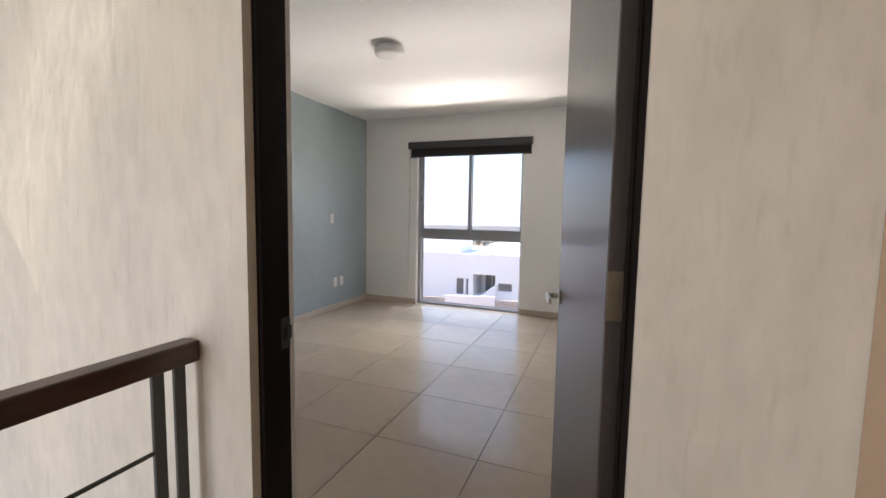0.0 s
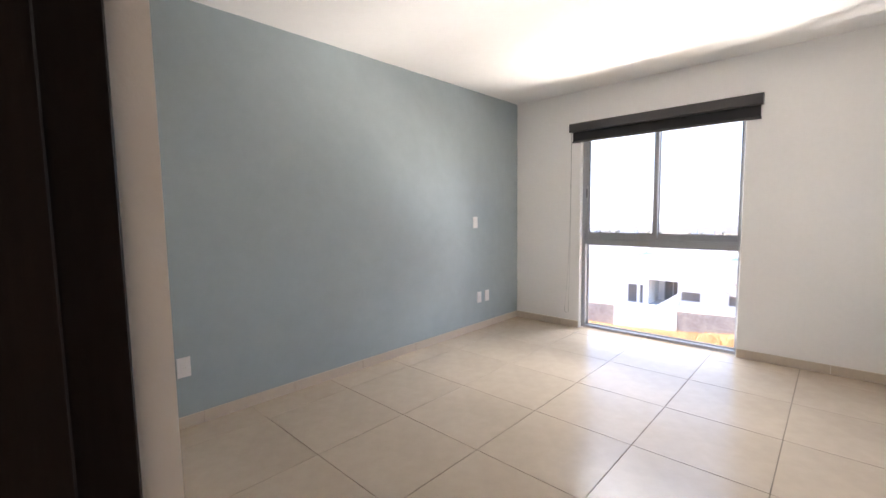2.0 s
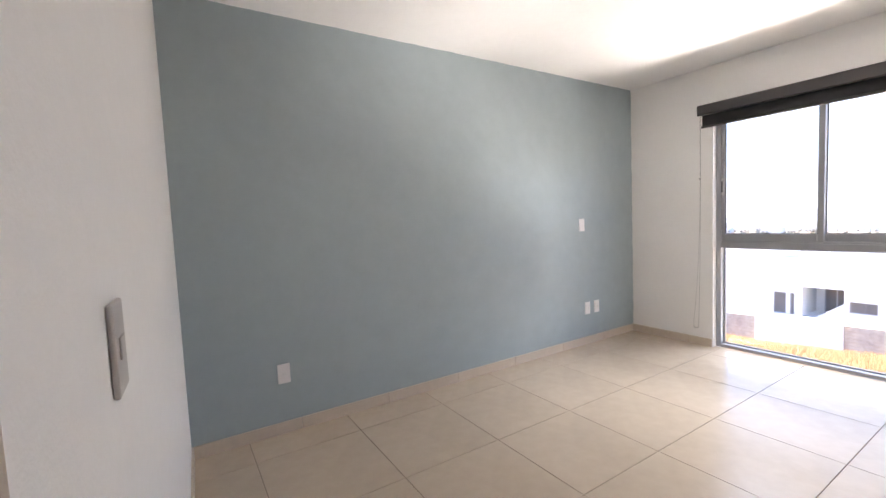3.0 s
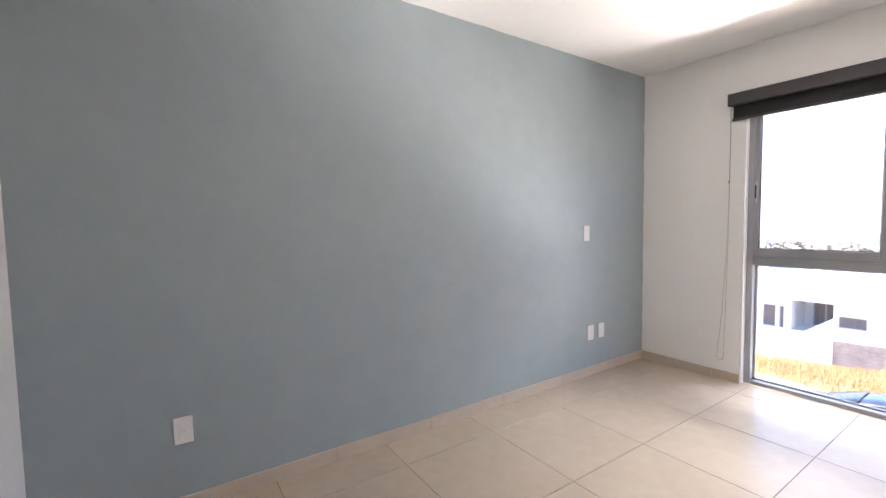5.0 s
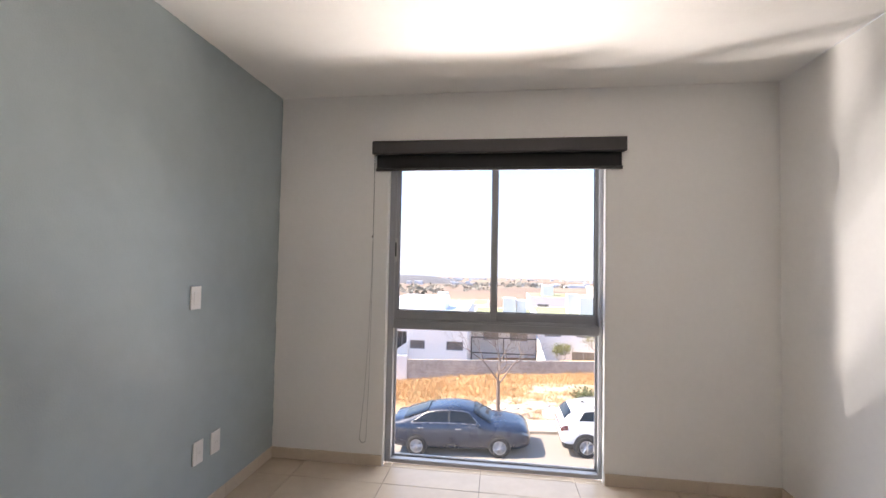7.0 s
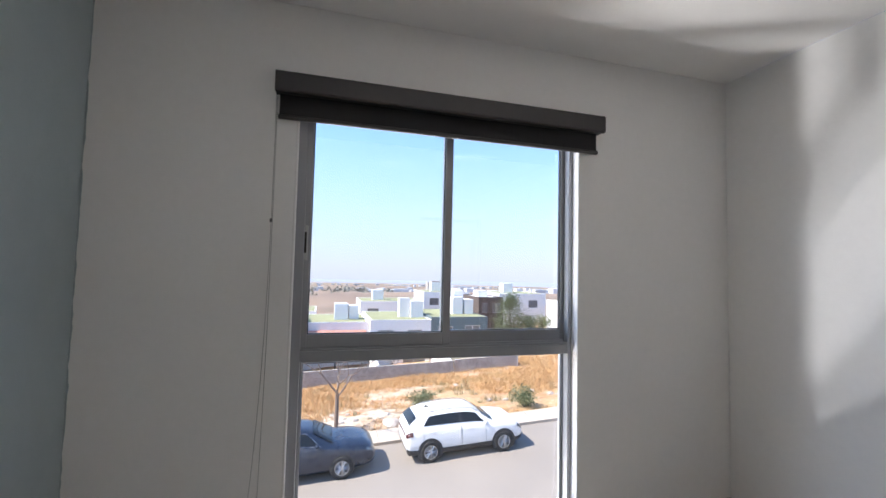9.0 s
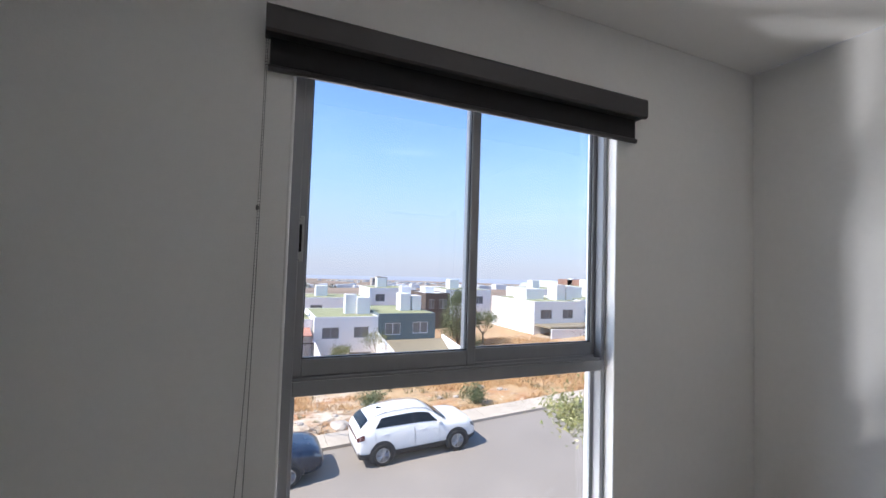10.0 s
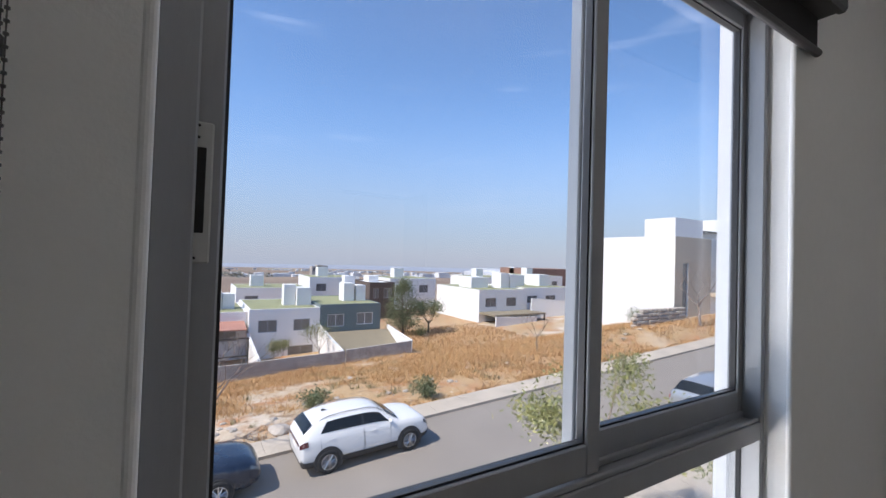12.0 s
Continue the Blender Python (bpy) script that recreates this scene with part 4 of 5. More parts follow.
        for u0, u1, _ in glass_spans[:1] + glass_spans[-1:]:
            for u in (u0 - .02, u1 + .02):
                pts = [surf(u, v, side, .003) for v in (2.2, 3.0, 4.0, 5.0)]
                b = bmesh.new()
                for a, c in zip(pts, pts[1:]):
                    rod(b, a, c, .004, seg=4, caps=False)
                part("door_seam", b, CAR_TRIM, t)
        if chrome:
            b = bmesh.new()
            u0, u1 = glass_spans[0][0], glass_spans[-1][1]
            c0, c1 = glass_spans[0][2][0], glass_spans[-1][2][1]
            loop = [surf(u0 + (u1 - u0) * i / 16, 5.16, side, .02) for i in range(17)] + [surf(u1 - c1 - (u1 - c1 - u0 - c0) * i / 16, 5.92, side, .02) for i in range(17)]
            for a, c in zip(loop, loop[1:] + loop[:1]):
                rod(b, a, c, .007, seg=5, caps=False)
            part("window_trim", b, STEEL, t, "bright chrome window trim")
        if roofrails:
            b = bmesh.new()
            us = [glass_spans[0][0] + .05 + i * (glass_spans[-1][1] - glass_spans[0][0] - .4) / 8 for i in range(9)]
            ps = [surf(u, 6.6, side) + Vector((0, 0, .045 if 0 < i < 8 else .005)) for i, u in enumerate(us)]
            for a, c in zip(ps, ps[1:]):
                rod(b, a, c, .014, seg=6)
            part("roof_rail", b, STEEL, t, "silver roof rail")
    return t, surf


def climb(ob, size=1.0):
    """Tilts a car to the street's slope."""
    ob.matrix_world = ob.matrix_world @ pose(0, 0, 0, 0, -math.degrees(math.atan(0.05)), 0) @ Matrix.Scale(size, 4)


SUV = [(-2.10, .50, .92, .97, .76, .70), (-2.06, .32, 1.00, 1.09, .83, .71), (-1.96, .27, 1.05, 1.24, .875, .67), (-1.66, .25, 1.08, 1.46, .895, .60), (-1.1, .24, 1.07, 1.555, .895, .60),
       (-.4, .23, 1.05, 1.575, .895, .60), (.15, .23, 1.035, 1.535, .895, .585), (.55, .23, 1.03, 1.385, .895, .60), (1.0, .24, 1.02, 1.11, .895, .76), (1.45, .25, 1.00, 1.065, .885, .76), (1.86, .27, .92, .99, .85, .70), (2.06, .34, .75, .84, .77, .65), (2.12, .44, .60, .67, .69, .58)]
suv, _ = car("car", (5.60, 11.98, road_z(5.60)), 0, "white compact crossover car parked at the far kerb", 4.2, SUV, CAR_WHITE,
             [(3.3, 5.3, (.40, 0.0)), (5.4, 7.3, (0.0, .65))], (7.05, 7.95), (1.95, 2.85), (-1.31, 1.34), .35, True,
             [("tail_light", .1, 2.35, 4.0, 4.95, LAMP_SMOKED), ("headlight", 10.1, 11.3, 4.0, 4.9, LAMP_CLEAR)], True)
part("fin", prism([(-1.30, 1.555), (-1.10, 1.555), (-1.26, 1.63)], "y", -.015, .015), CAR_TRIM, suv)
part("tail_bar", box(-2.125, -.60, .86, -2.05, .60, .95, .02, 2), LAMP_SMOKED, suv, "smoked red light bar across the tailgate")
part("number_plate", box(-2.115, -.20, .68, -2.06, .20, .79, .01), PLASTIC, suv, "blank pale number plate")
part("rear_bumper", box(-2.085, -.66, .32, -1.96, .66, .50, .04, 3), CAR_TRIM, suv, "black plastic bumper")
part("front_bumper", box(1.98, -.62, .28, 2.15, .62, .44, .03, 2), CAR_TRIM, suv, "black plastic bumper")
climb(suv, 0.94)

SEDAN = [(-2.30, .46, .88, .95, .66, .60), (-2.23, .30, .97, 1.06, .78, .67), (-1.90, .26, .98, 1.12, .85, .67), (-1.45, .24, .98, 1.25, .87, .60), (-.95, .23, .97, 1.39, .88, .56), (-.45, .22, .96, 1.455, .88, .555),
         (.05, .22, .95, 1.445, .88, .55), (.50, .22, .94, 1.34, .88, .58), (1.08, .23, .93, 1.03, .88, .72), (1.55, .24, .91, .985, .87, .70), (1.98, .26, .83, .91, .83, .64), (2.22, .32, .70, .78, .74, .57), (2.31, .40, .56, .62, .62, .48)]
sedan, _ = car("car", (0.33, 11.86, road_z(0.33)), 0, "dark blue saloon car parked at the far kerb", 4.6, SEDAN, CAR_BLUE,
               [(2.75, 5.25, (.95, 0.0)), (5.35, 7.4, (0.0, .75))], (7.0, 7.95), (2.2, 3.9), (-1.38, 1.32), .325, False,
               [("tail_light", .5, 1.5, 4.1, 5.0, LAMP_RED), ("headlight", 10.2, 11.2, 4.2, 4.95, LAMP_CLEAR)], chrome=True)
part("grille", box(2.20, -.42, .46, 2.325, .42, .60, .02, 2), CAR_TRIM, sedan, "black grille")
part("lower_grille", box(2.16, -.50, .30, 2.29, .50, .40, .02, 2), CAR_TRIM, sedan, "black lower grille")
part("number_plate", box(2.29, -.18, .42, 2.335, .18, .47, .008), PLASTIC, sedan, "blank pale number plate")
climb(sedan)
silver, _ = car("car", (17.7, 7.3, road_z(17.7)), 0, "silver hatchback parked up the street", 4.2, SUV, CAR_SILVER,
                [(2.55, 4.62, (.55, 0.0)), (4.72, 7.25, (0.0, .65))], (7.05, 7.95), (1.75, 2.95), (-1.33, 1.32), .32, False,
                [("tail_light", .55, 1.75, 4.0, 4.95, LAMP_RED), ("headlight", 10.15, 11.2, 3.9, 4.9, LAMP_CLEAR)])
climb(silver)


# ---- houses ----
def holed_face(bm, x0, x1, z0, z1, y, holes, depth):
    """A wall's front at y, facing -y, with openings that go back by depth."""
    xs = sorted({x0, x1, *[h[0] for h in holes], *[h[2] for h in holes]})
    zs = sorted({z0, z1, *[h[1] for h in holes], *[h[3] for h in holes]})

    def inside(x, z):
        return any(h[0] < x < h[2] and h[1] < z < h[3] for h in holes)

    def quad(*p):
        bm.faces.new([bm.verts.new(q) for q in p])
    for a, b in zip(xs, xs[1:]):
        for c, d in zip(zs, zs[1:]):
            if not inside((a + b) / 2, (c + d) / 2):
                quad((a, y, c), (b, y, c), (b, y, d), (a, y, d))
    for a, c, b, d, *deep in holes:
        e = y + (deep[0] if deep else depth)
        if deep:
            quad((a, e, c), (b, e, c), (b, e, d), (a, e, d))
        quad((a, y, c), (b, y, c), (b, e, c), (a, e, c))
        quad((a, y, d), (b, y, d), (b, e, d), (a, e, d))
        quad((a, y, c), (a, e, c), (a, e, d), (a, y, d))
        quad((b, y, c), (b, e, c), (b, e, d), (b, y, d))


def house(name, label, x0, y0, x1, y1, z0, z1, mat, windows=(), roof=HWHITE, frame=ALU, pane=CURTAIN, parapet=0.25, split=True, blocks=(), patio=None):
    """A flat-roofed house; windows: x0, z0, x1, z1 on its front."""
    h = thing(name, ((x0 + x1) / 2, y0, z0), label, "house")
    ox, oy, oz = (x0 + x1) / 2, y0, z0
    rel = [(a - ox, c - oz, b - ox, d - oz) for a, c, b, d in windows]
    bm = bmesh.new()
    X0, X1, D, Z = x0 - ox, x1 - ox, y1 - y0, z1 - z0
    deep = [(patio[0] - ox, patio[1] - oz, patio[2] - ox, patio[3] - oz, 2.6)] if patio else []
    holed_face(bm, X0, X1, -1.5, Z, 0, rel + deep, 0.14)
    for q in (((X0, 0, -1.5), (X0, D, -1.5), (X0, D, Z), (X0, 0, Z)), ((X1, 0, -1.5), (X1, D, -1.5), (X1, D, Z), (X1, 0, Z)), ((X0, D, -1.5), (X1, D, -1.5), (X1, D, Z), (X0, D, Z))):
        bm.faces.new([bm.verts.new(p) for p in q])
    part("wall", bm, mat, h)
    # parapet and roof deck
    t = 0.15
    part("parapet", boxes([(X0, 0.002, Z, X1, t, Z + 0.02), (X0, D - t, Z, X1, D, Z + 0.02), (X0, t, Z, X0 + t, D - t, Z + 0.02), (X1 - t, t, Z, X1, D - t, Z + 0.02)]), mat, h)
    part("roof", box(X0 + 0.01, 0.01, Z - parapet - 0.1, X1 - 0.01, D - 0.01, Z - parapet if parapet > 0.03 else Z + 0.004), roof, h)
    for a, c, b, d in rel:
        w = part("window", boxes([(a, .09, c, a + .06, .13, d), (b - .06, .09, c, b, .13, d), (a + .06, .09, c, b - .06, .13, c + .06), (a + .06, .09, d - .06, b - .06, .13, d)]
                                 + ([((a + b) / 2 - .03, .09, c + .06, (a + b) / 2 + .03, .13, d - .06)] if split else [])), frame, h)
        part("pane", box(a + .05, .105, c + .05, b - .05, .125, d - .05), pane, w, "curtained glass")
    for bx0, by0, bx1, by1, top in blocks:
        part("roof_block", boxes([(bx0 - ox, by0 - oy, Z - .4, bx1 - ox, by1 - oy, top - oz)]), HWHITE, h, "white rooftop tank housing")
    return h


# white modern house with a recessed patio
A = house("house", "white flat-roofed modern house with a recessed patio", -17.0, 30.0, -0.85, 39, -8.2, -2.35, HWHITE,
          [(-5.38, -5.45, -4.14, -4.75), (-2.46, -5.46, -1.12, -4.74), (-9.2, -6.0, -8.5, -4.55), (-8.3, -6.0, -8.05, -4.55)], pane=PANE, split=False, patio=(-7.65, -6.05, -5.62, -4.1))
ax, az = -8.925, -8.2
door = part("patio_door", boxes([(x - ax, 2.50, -6.04 - az, x + .07 - ax, 2.58, -4.3 - az) for x in (-7.2, -6.6, -6.0)] + [(-7.2 - ax, 2.50, -4.3 - az, -5.93 - ax, 2.58, -4.22 - az)]), ALU, A, "grey sliding patio door")
part("pane", box(-7.18 - ax, 2.53, -6.0 - az, -5.95 - ax, 2.55, -4.3 - az), PANE, door, "dark glass")
part("stair_wall", prism([(-7.0 - ax, -6.6 - az), (-7.0 - ax, -6.0 - az), (-5.5 - ax, -4.85 - az), (-5.5 - ax, -6.6 - az)], "y", -.16, -.01), HWHITE, A, "white sloping wall beside the patio")
part("roof_block", boxes([(-6.0, 3.0, 5.5, -1.0, 7.0, 6.9), (2.0, 2.5, 5.5, 6.0, 6.0, 6.6)]), HWHITE, A, "white upper rooms")
part("canopy", prism([(3.6, 4.7), (6.2, 4.7), (5.9, 5.05), (4.0, 5.2)], "y", 1.5, 4.5), REDTILE, A, "red tiled roof edge")
# white neighbour behind the red-roofed terrace
B = house("house", "white house behind a red-roofed garden terrace", -0.8, 36.0, 4.9, 43, -7.9, -3.35, HWHITE, [(0.2, -5.6, 1.6, -4.6), (2.6, -5.6, 4.2, -4.6)], roof=ROOFGREEN, parapet=0.02,
          blocks=[(2.0, 38, 3.2, 39.6, -1.9), (3.3, 38.4, 4.2, 39.6, -2.1)])
pg = thing("pergola", (2.0, 32.2, -7.4), "garden pergola with a red tiled roof on black posts", "pergola")
part("roof", prism([(1.7, 2.95), (3.8, 3.30), (3.8, 3.38), (1.7, 3.03)], "x", -2.7, 2.7), REDTILE, pg)
for x in (-2.6, 0.0, 2.6):
    part("post", box(x - .05, -.3, -.4, x + .05, -.2, 2.78), IRON, pg)
for z in (1.45, 2.70):
    part("beam", box(-2.55, -.29, z, 2.55, -.21, z + .09), IRON, pg)
C = house("house", "white two-storey house with grey curtained windows and a green roof", 4.95, 35.0, 10.39, 43, -7.6, -3.08, HWHITE,
          [(5.61, -4.90, 7.02, -3.94), (8.28, -4.88, 9.58, -3.94), (7.9, -7.2, 9.9, -6.1)], roof=ROOFGREEN, parapet=0.02, blocks=[(8.9, 37.0, 10.1, 38.6, -1.55), (7.9, 37.4, 8.85, 38.4, -1.3)])
D = house("house", "slate-grey two-storey house with white-framed windows and a green roof", 10.41, 35.0, 15.84, 43, -7.4, -2.85, HGREY,
          [(11.04, -4.74, 12.5, -3.67), (13.63, -4.68, 15.15, -3.62)], roof=ROOFGREEN, frame=PLASTIC, parapet=0.02, blocks=[(13.2, 37.5, 14.2, 39.0, -1.2), (14.4, 37.5, 15.3, 39, -1.4), (13.8, 39.2, 14.8, 40.2, -.6)])


def sail():
    s = thing("shade_sail", (13.7, 33.0, -7.4), "khaki shade cloth stretched on posts behind the slate-grey house", "shade")
    bm = bmesh.new()
    n = 12
    g = [[bm.verts.new((-2.7 + 5.6 * i / n, 1.9 - 3.6 * j / n, 2.25 - .85 * j / n - .22 * math.sin(math.pi * i / n) * math.sin(math.pi * j / n))) for j in range(n + 1)] for i in range(n + 1)]
    for i in range(n):
        for j in range(n):
            bm.faces.new((g[i][j], g[i + 1][j], g[i + 1][j + 1], g[i][j + 1]))
    ob = part("cloth", bm, SAIL, s, "", True)
    ob.modifiers.new("thickness", "SOLIDIFY").thickness = 0.02
    for x, y, h in ((-2.7, -1.7, 1.42), (2.9, -1.7, 1.42), (0.1, -1.7, 1.3)):
        part("post", rod(bmesh.new(), (x, y, -.6), (x, y, h), .035), IRON, s)


sail()


def garden_wall(label, x0, y0, x1, y1, z0, ztop0, ztop1, mat, t=0.16):
    """A straight garden wall whose top may slope."""
    L = math.hypot(x1 - x0, y1 - y0)
    ob = thing("garden_wall", (x0, y0, z0), label, "wall", turn=math.degrees(math.atan2(y1 - y0, x1 - x0)))
    part("wall", prism([(0, -1.0), (L, -1.0), (L, ztop1 - z0), (0, ztop0 - z0)], "y", -t / 2, t / 2), mat, ob)
    if mat is not BLOCK:
        part("coping", prism([(-.01, ztop0 - z0 + .002), (L + .01, ztop1 - z0 + .002), (L + .01, ztop1 - z0 + .05), (-.01, ztop0 - z0 + .05)], "y", -t / 2 - .02, t / 2 + .02), mat, ob)
    k = 3.0
    while k < L - 1 and L > 6:
        zt = ztop0 + (ztop1 - ztop0) * k / L - z0
        part("pier", box(k, -t / 2 - .015, -1.0, k + .2, t / 2 + .015, zt + .0), mat, ob)
        k += 3.0
    if mat is BLOCK:
        for i in range(1, 9):
            part("joint", prism([(0, -.001 + i * .21 - .3), (L, -.001 + i * .21 - .3), (L, .012 + i * .21 - .3), (0, .012 + i * .21 - .3)], "y", -t / 2 - .004, -t / 2 - .001), ASPHALT, ob, "grey mortar joint")
    return ob


garden_wall("grey concrete block wall behind the dry lot", -30, 28.5, 10.5, 28.5, -7.6, -6.85, -5.36, BLOCK)
garden_wall("grey block garden wall before the slate-grey house", 10.62, 28.6, 15.75, 28.6, -7.4, -5.32, -5.06, BLOCK)
garden_wall("white garden side wall that steps down from the house", 15.85, 28.7, 16.6, 35.0, -7.4, -5.10, -4.9, HWHITE)
garden_wall("white garden side wall between two houses", 10.4, 28.8, 10.4, 34.98, -7.4, -5.45, -4.6, HWHITE)
garden_wall("white garden side wall between two houses", 4.9, 28.8, 4.9, 34.98, -7.5, -5.6, -4.9, HWHITE)
garden_wall("pale concrete yard wall beside the patio", -9.6, 28.3, -5.2, 28.3, -7.9, -5.9, -5.65, HWHITE)

# the house at the corner of the side street and its neighbours
E1 = house("house", "white corner house with a blank sunlit side wall", 32.0, 42.0, 39.9, 52.5, -6.9, -2.42, HWHITE,
           [(33.0, -4.6, 34.75, -3.45), (36.4, -4.6, 38.1, -3.45)], roof=ROOFGREEN, parapet=0.02, pane=PANE, blocks=[(33.2, 45.5, 36.0, 48.5, -1.0), (37.0, 44, 38.4, 46, -.35), (38.6, 44, 39.6, 46, -.5)])
part("carport_roof", box(-3.9, -3.2, 1.55, 4.4, -.01, 1.75), SAIL, E1, "brown carport roof")
part("carport_post", box(4.2, -3.1, -.6, 4.35, -2.95, 1.55), IRON, E1)
house("house", "pale house with dark windows beyond the yard wall", 40.1, 43.0, 49.8, 52, -6.6, -2.3, HWHITE, [(40.9, -4.4, 42.8, -3.4), (44.4, -4.4, 46.4, -3.4)], pane=PANE, roof=ROOFGREEN, parapet=0.02,
      blocks=[(41, 46, 43, 48, -.7), (46, 46, 48, 49, -.6)])
garden_wall("tall pale yard wall at the lot's edge", 39.8, 41.0, 47.6, 39.5, -6.6, -3.55, -4.05, HWHITE)
garden_wall("low pale wall before the corner house", 32.0, 38.6, 38.5, 38.6, -6.8, -5.4, -5.6, HWHITE)

big = house("house", "tall white house with a blank sunlit side and tan front", 33.0, 18.0, 46, 26.2, -4.0, 3.70, HWHITE, [(34.1, -2.6, 34.9, 1.6)], pane=PANE, parapet=0.1, split=False,
            blocks=[(33.02, 18.02, 37.0, 20.6, 5.15), (40.2, 18.0, 45, 21, 5.5)])
part("front_cladding", boxes([(-6.49, -.02, 0.2, -5.42, -.004, 7.68), (-4.58, -.02, 0.2, -1.2, -.004, 7.68), (-5.42, -.02, 5.62, -4.58, -.004, 7.68), (-5.42, -.02, 0.2, -4.58, -.004, 1.38)]), HTAN, big, "tan rendered front")
part("balcony", box(-1.2, -1.6, 2.9, 6.4, 0, 3.2), HTAN, big)
part("screen_wall", boxes([(-1.2 + .3 * i, -1.3, 3.2, -1.06 + .3 * i, -1.2, 7.9) for i in range(24)]), HTAN, big, "tan slatted screen")
part("canopy", boxes([(-3.0, .4, 8.3, 1.6, 1.8, 8.42), (-2.9, .5, 7.7, -2.8, .6, 8.3), (1.4, .5, 7.7, 1.5, .6, 8.3)]), IRON, big, "grey roof canopy")


def rubble_wall():
    s = thing("rubble_wall", (27.3, 17.5, -3.6), "low rubble stone wall beside the tall white house", "wall")
    rnd = random.Random(9)
    for k in range(9):
        for i in range(2 if k > 7 else 0, 13):
            bm = bmesh.new()
            w = rnd.uniform(.44, .53)
            cube(bm, i * .5 + (.25 if k % 2 else 0), rnd.uniform(-.06, .02), k * .26 - .5, i * .5 + (.25 if k % 2 else 0) + w, .3, k * .26 - .27, .05)
            part("stone", bm, STONE, s)


rubble_wall()

# ---- the valley town ----
def far_town():
    rnd = random.Random(12)
    bm_v, bm_f = [], []

    def block(x, y, w, d, h):
        z = ground_z(x, y) - 1
        i = len(bm_v)
        bm_v.extend([(x + a * w, y + b * d, z + c * (h + 1)) for c in (0, 1) for a, b in ((0, 0), (1, 0), (1, 1), (0, 1))])
        bm_f.extend([(i + a, i + b, i + c, i + e) for a, b, c, e in ((4, 5, 6, 7), (0, 1, 5, 4), (1, 2, 6, 5), (2, 3, 7, 6), (3, 0, 4, 7))])
    for _ in range(1500):
        y = 330 + 1500 * rnd.random() ** 0.9
        x = y * rnd.uniform(-1.3, 1.9)
        if noise.noise((x * .004, y * .004, 1)) < -.02:
            continue
        block(x, y, rnd.uniform(5, 12), rnd.uniform(5, 11), rnd.uniform(2.5, 5.5))
    for _ in range(170):
        y = rnd.uniform(70, 190)
        x = y * rnd.uniform(.75, 2.0)
        block(x, y, rnd.uniform(6, 11), rnd.uniform(7, 12), rnd.uniform(2.4, 4.6))
    stuff_mesh("town", bm_v, bm_f, FAR_WHITE, "pale houses of a town spread over the valley, haze in their colour", "houses")
    verts, faces = [], []
    for _ in range(2300):
        y = 120 + 1400 * rnd.random() ** 1.5
        x = y * rnd.uniform(-1.3, 2.0)
        if noise.noise((x * .006, y * .006, 9)) < 0:
            continue
        z, r = ground_z(x, y), rnd.uniform(1.0, 2.2)
        for _ in range(16):
            c = Vector((x + rnd.gauss(0, r * .55), y + rnd.gauss(0, r * .55), z + r * (.8 + rnd.gauss(0, .4))))
            a, b = Vector((rnd.gauss(0, 1), rnd.gauss(0, 1), rnd.gauss(0, 1))).normalized() * r * .42, Vector((rnd.gauss(0, 1), rnd.gauss(0, 1), rnd.gauss(0, 1))).normalized() * r * .36
            i = len(verts)
            verts += [tuple(c - a), tuple(c + b), tuple(c + a), tuple(c - b)]
            faces.append((i, i + 1, i + 2, i + 3))
    stuff_mesh("far_trees", verts, faces, FAR_TREE, "scattered trees across the valley, paled in colour for haze", "trees")


far_town()
for hx, hy, w, d, hh, lab in ((46, 62, 9, 9, 4.0, "white house with a flat roof down the side street"), (57, 60, 9, 10, 3.8, "white house with a flat roof down the side street"), (27, 58, 8, 8, 4.8, "white house with a flat roof down the side street"),
                              (17, 66, 8, 8, 4.4, "white house with a flat roof down the side street"), (6, 58, 9, 8, 3.8, "white house with a flat roof down the side street"), (-10, 60, 10, 9, 3.6, "white house with a flat roof down the side street"), (64, 72, 9, 9, 3.6, "white house with a flat roof down the side street")):
    gz = ground_z(hx, hy)
    house("house", lab, hx, hy, hx + w, hy + d, gz, gz + hh, HWHITE, [(hx + 1, gz + hh - 2.2, hx + 2.6, gz + hh - 1), (hx + w - 3, gz + hh - 2.2, hx + w - 1.4, gz + hh - 1)], pane=PANE, roof=ROOFGREEN, parapet=0.02,
          blocks=[(hx + 2, hy + 3, hx + 3.6, hy + 4.6, gz + hh + 1.5)])
tower = house("house", "brown brick house block behind the corner house", 66, 70, 82, 80, -6, -0.3, HBRICK, [], roof=HBRICK, parapet=0.02)
for tx, tw, th in ((330, 10, 15), (343, 9, 17), (356, 10, 14)):
    gz = ground_z(tx, 360)
    house("apartment_tower", "distant apartment tower on the horizon", tx, 360, tx + tw, 372, gz, gz + 4 + th * .45, HTAN, [], roof=HTAN, parapet=0.02)


for tx, tw, top in ((90, 3.5, -8.6), (94, 4.5, -7.4), (99, 4.5, -7.8)):
    gz = ground_z(tx, 360)
    house("apartment_tower", "distant grey apartment tower on the skyline", tx, 360, tx + tw, 368, gz, top, BLOCK, [(tx + .6, top - 4, tx + tw - .6, top - 1)], roof=BLOCK, parapet=0.02, pane=PANE)
house("house", "dark brown modern house behind the dense tree", 21.4, 52, 25.0, 59, -7.2, -2.1, HBROWN, [(21.9, -4.2, 22.7, -2.9), (23.4, -4.2, 24.6, -2.9)], roof=HWHITE, parapet=0.1, pane=PANE, blocks=[(22, 54, 23.4, 56, -1.3)])


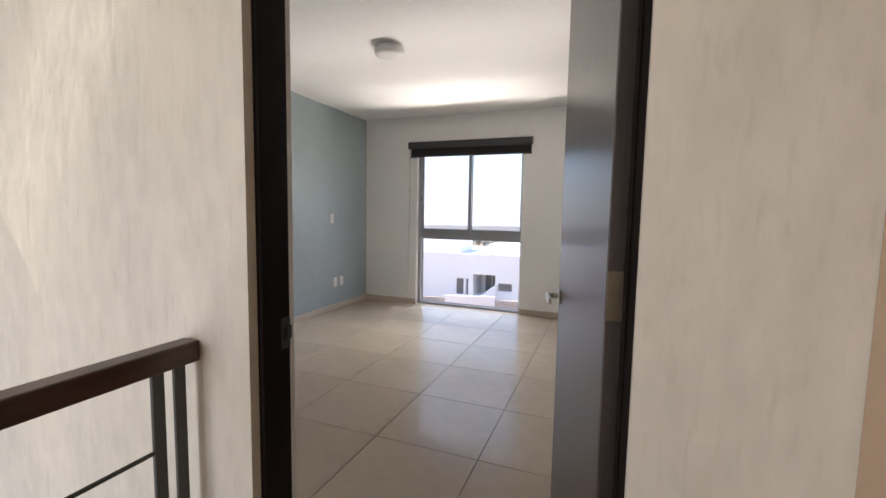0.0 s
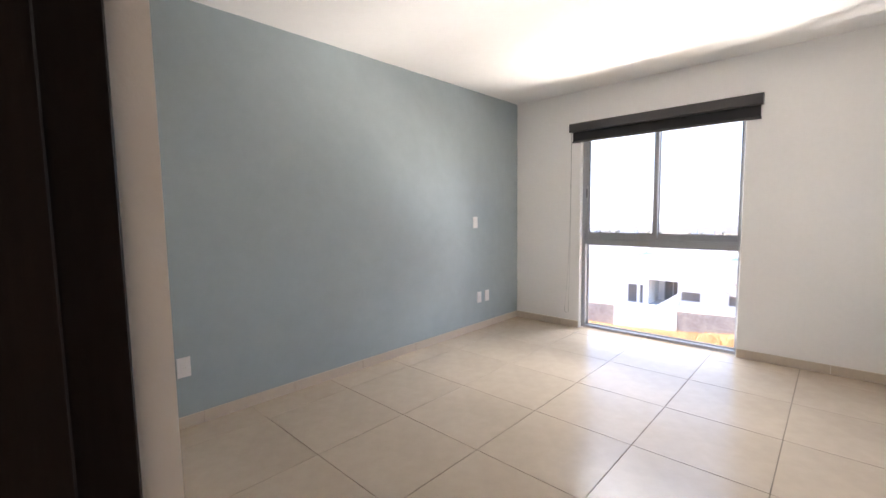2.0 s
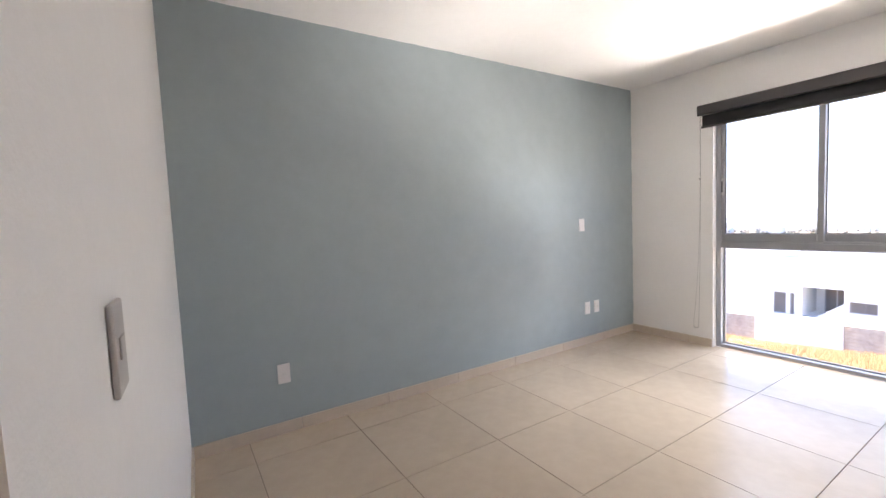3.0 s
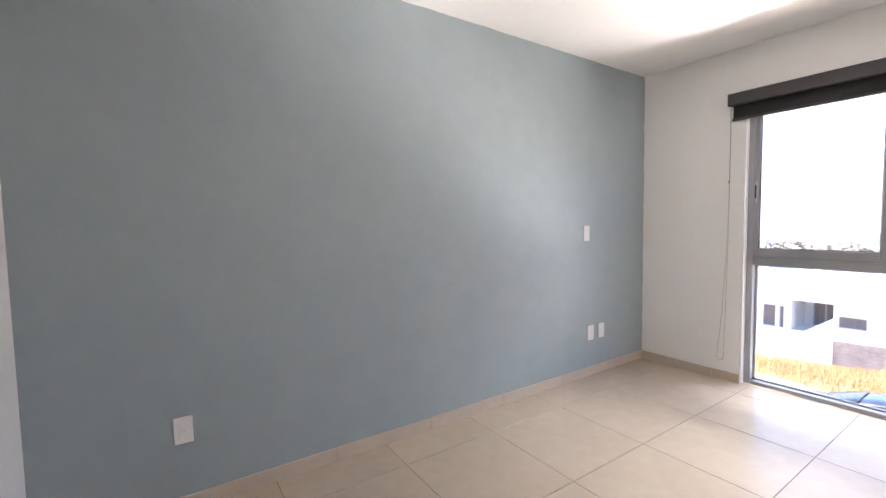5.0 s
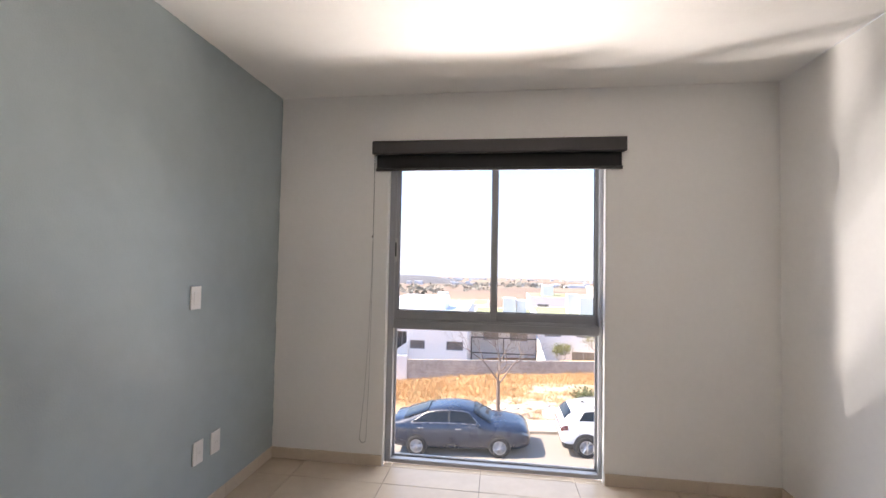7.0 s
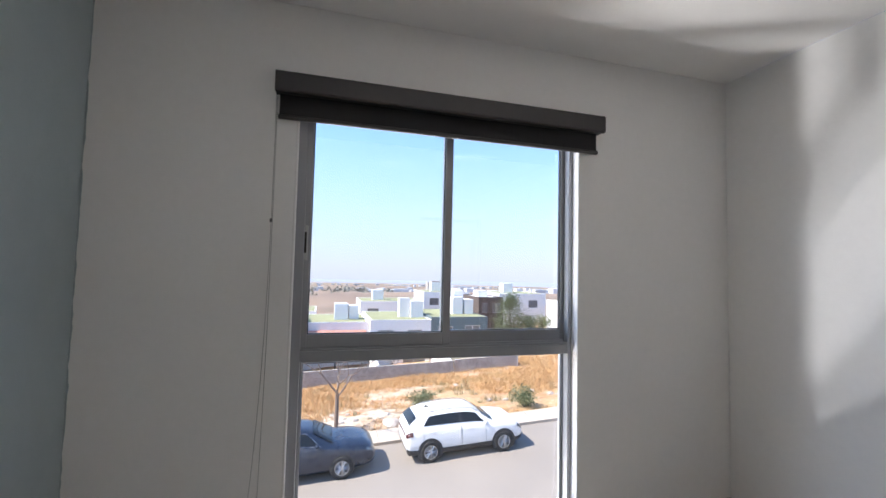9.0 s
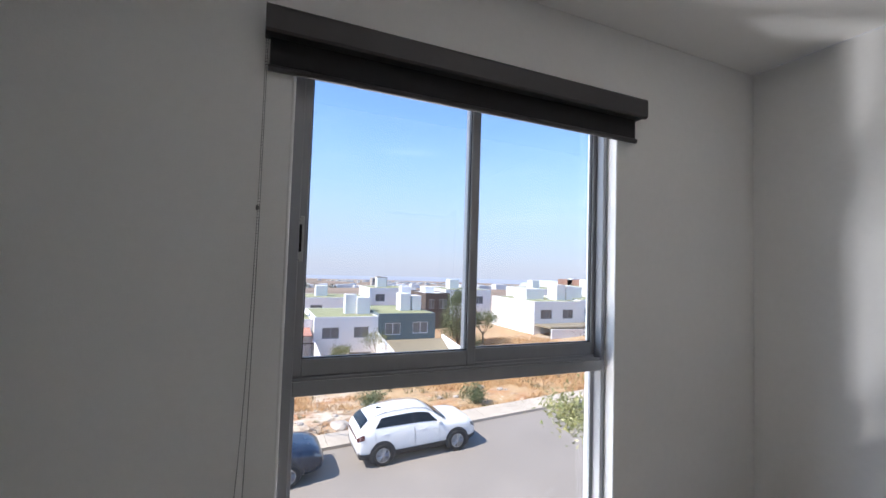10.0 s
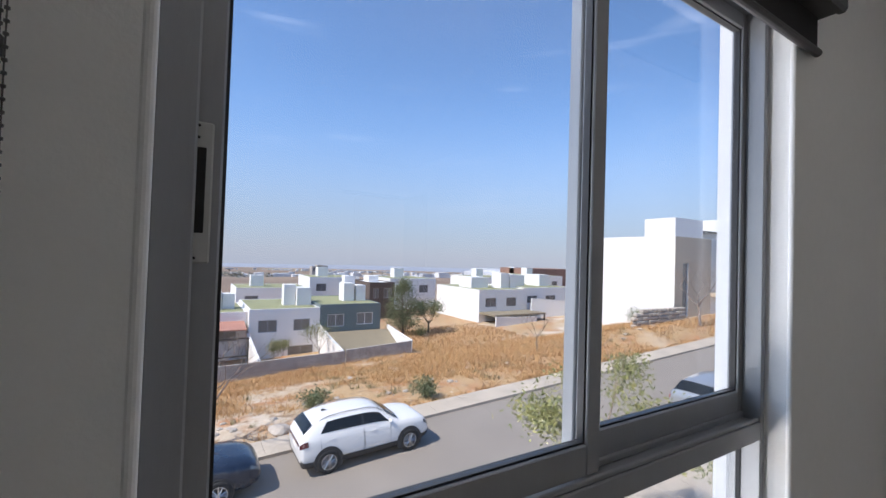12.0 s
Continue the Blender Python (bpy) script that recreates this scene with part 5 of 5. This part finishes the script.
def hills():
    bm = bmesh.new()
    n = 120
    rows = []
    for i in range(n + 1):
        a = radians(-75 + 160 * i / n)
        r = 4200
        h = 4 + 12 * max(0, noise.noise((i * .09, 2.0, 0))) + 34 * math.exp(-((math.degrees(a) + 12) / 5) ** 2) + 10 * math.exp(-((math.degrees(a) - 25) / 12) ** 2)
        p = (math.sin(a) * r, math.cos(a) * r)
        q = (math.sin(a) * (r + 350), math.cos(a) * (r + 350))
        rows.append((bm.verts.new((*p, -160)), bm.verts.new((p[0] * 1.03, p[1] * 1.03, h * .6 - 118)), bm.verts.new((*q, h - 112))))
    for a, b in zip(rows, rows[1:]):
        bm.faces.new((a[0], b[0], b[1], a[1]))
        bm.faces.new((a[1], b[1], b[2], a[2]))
    setting("backdrop_hills", bm, HILL, "low hills on the horizon with blue haze in their colour", True)


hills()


def near_ridge():
    """A long brushy ridge on the valley's left side that runs down into the plain."""
    bm = bmesh.new()
    rows = []
    for i in range(81):
        d = -34 + 33.5 * i / 80
        a, r = radians(d), 720
        h = 16 * (1 - smooth(-10.5, -1.2, d)) * smooth(-36, -22, d) + 1.0 * noise.noise((d * .7, 4.0, 0)) - 2
        rows.append([bm.verts.new((math.sin(a) * q, math.cos(a) * q, z)) for q, z in ((r - 80, -42), (r - 30, -35 + h * .65), (r, -34 + h), (r + 90, -50))])
    for a, b in zip(rows, rows[1:]):
        for k in range(3):
            bm.faces.new((a[k], b[k], b[k + 1], a[k + 1]))
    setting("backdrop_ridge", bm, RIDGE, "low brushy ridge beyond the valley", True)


near_ridge()


# ---- floor tiles ----
def floor_tiles():
    """Bevelled porcelain tiles on one grid through bedroom, doorway and landing."""
    made = {}
    areas = [(0.0, room_face(W), W, 0.0), (DX0 + 0.03, HALL, DX1 - 0.035, room_face(W)), (2.0, HALLY, HALLX, HALL), (WX0 + 0.002, 0.0, WX1 - 0.002, 0.058)]
    for ax0, ay0, ax1, ay1 in areas:
        for i in range(-2, 9):
            for j in range(-9, 7):
                x0, x1 = W - PITCH * (i + 1), W - PITCH * i
                y0, y1 = -2.56 + PITCH * j, -2.56 + PITCH * (j + 1)
                x0, x1, y0, y1 = max(x0, ax0), min(x1, ax1), max(y0, ay0), min(y1, ay1)
                w, d = x1 - x0 - 0.003, y1 - y0 - 0.003
                if w < 0.02 or d < 0.02:
                    continue
                key = (round(w, 3), round(d, 3))
                if key not in made:
                    made[key] = mesh_of("tile", box(-w / 2, -d / 2, -0.010, w / 2, d / 2, 0.0, 0.0012), TILE)
                t = new("tile", made[key])
                t.parent = floor
                t.location = ((x0 + x1) / 2, (y0 + y1) / 2, 0.0)


floor_tiles()
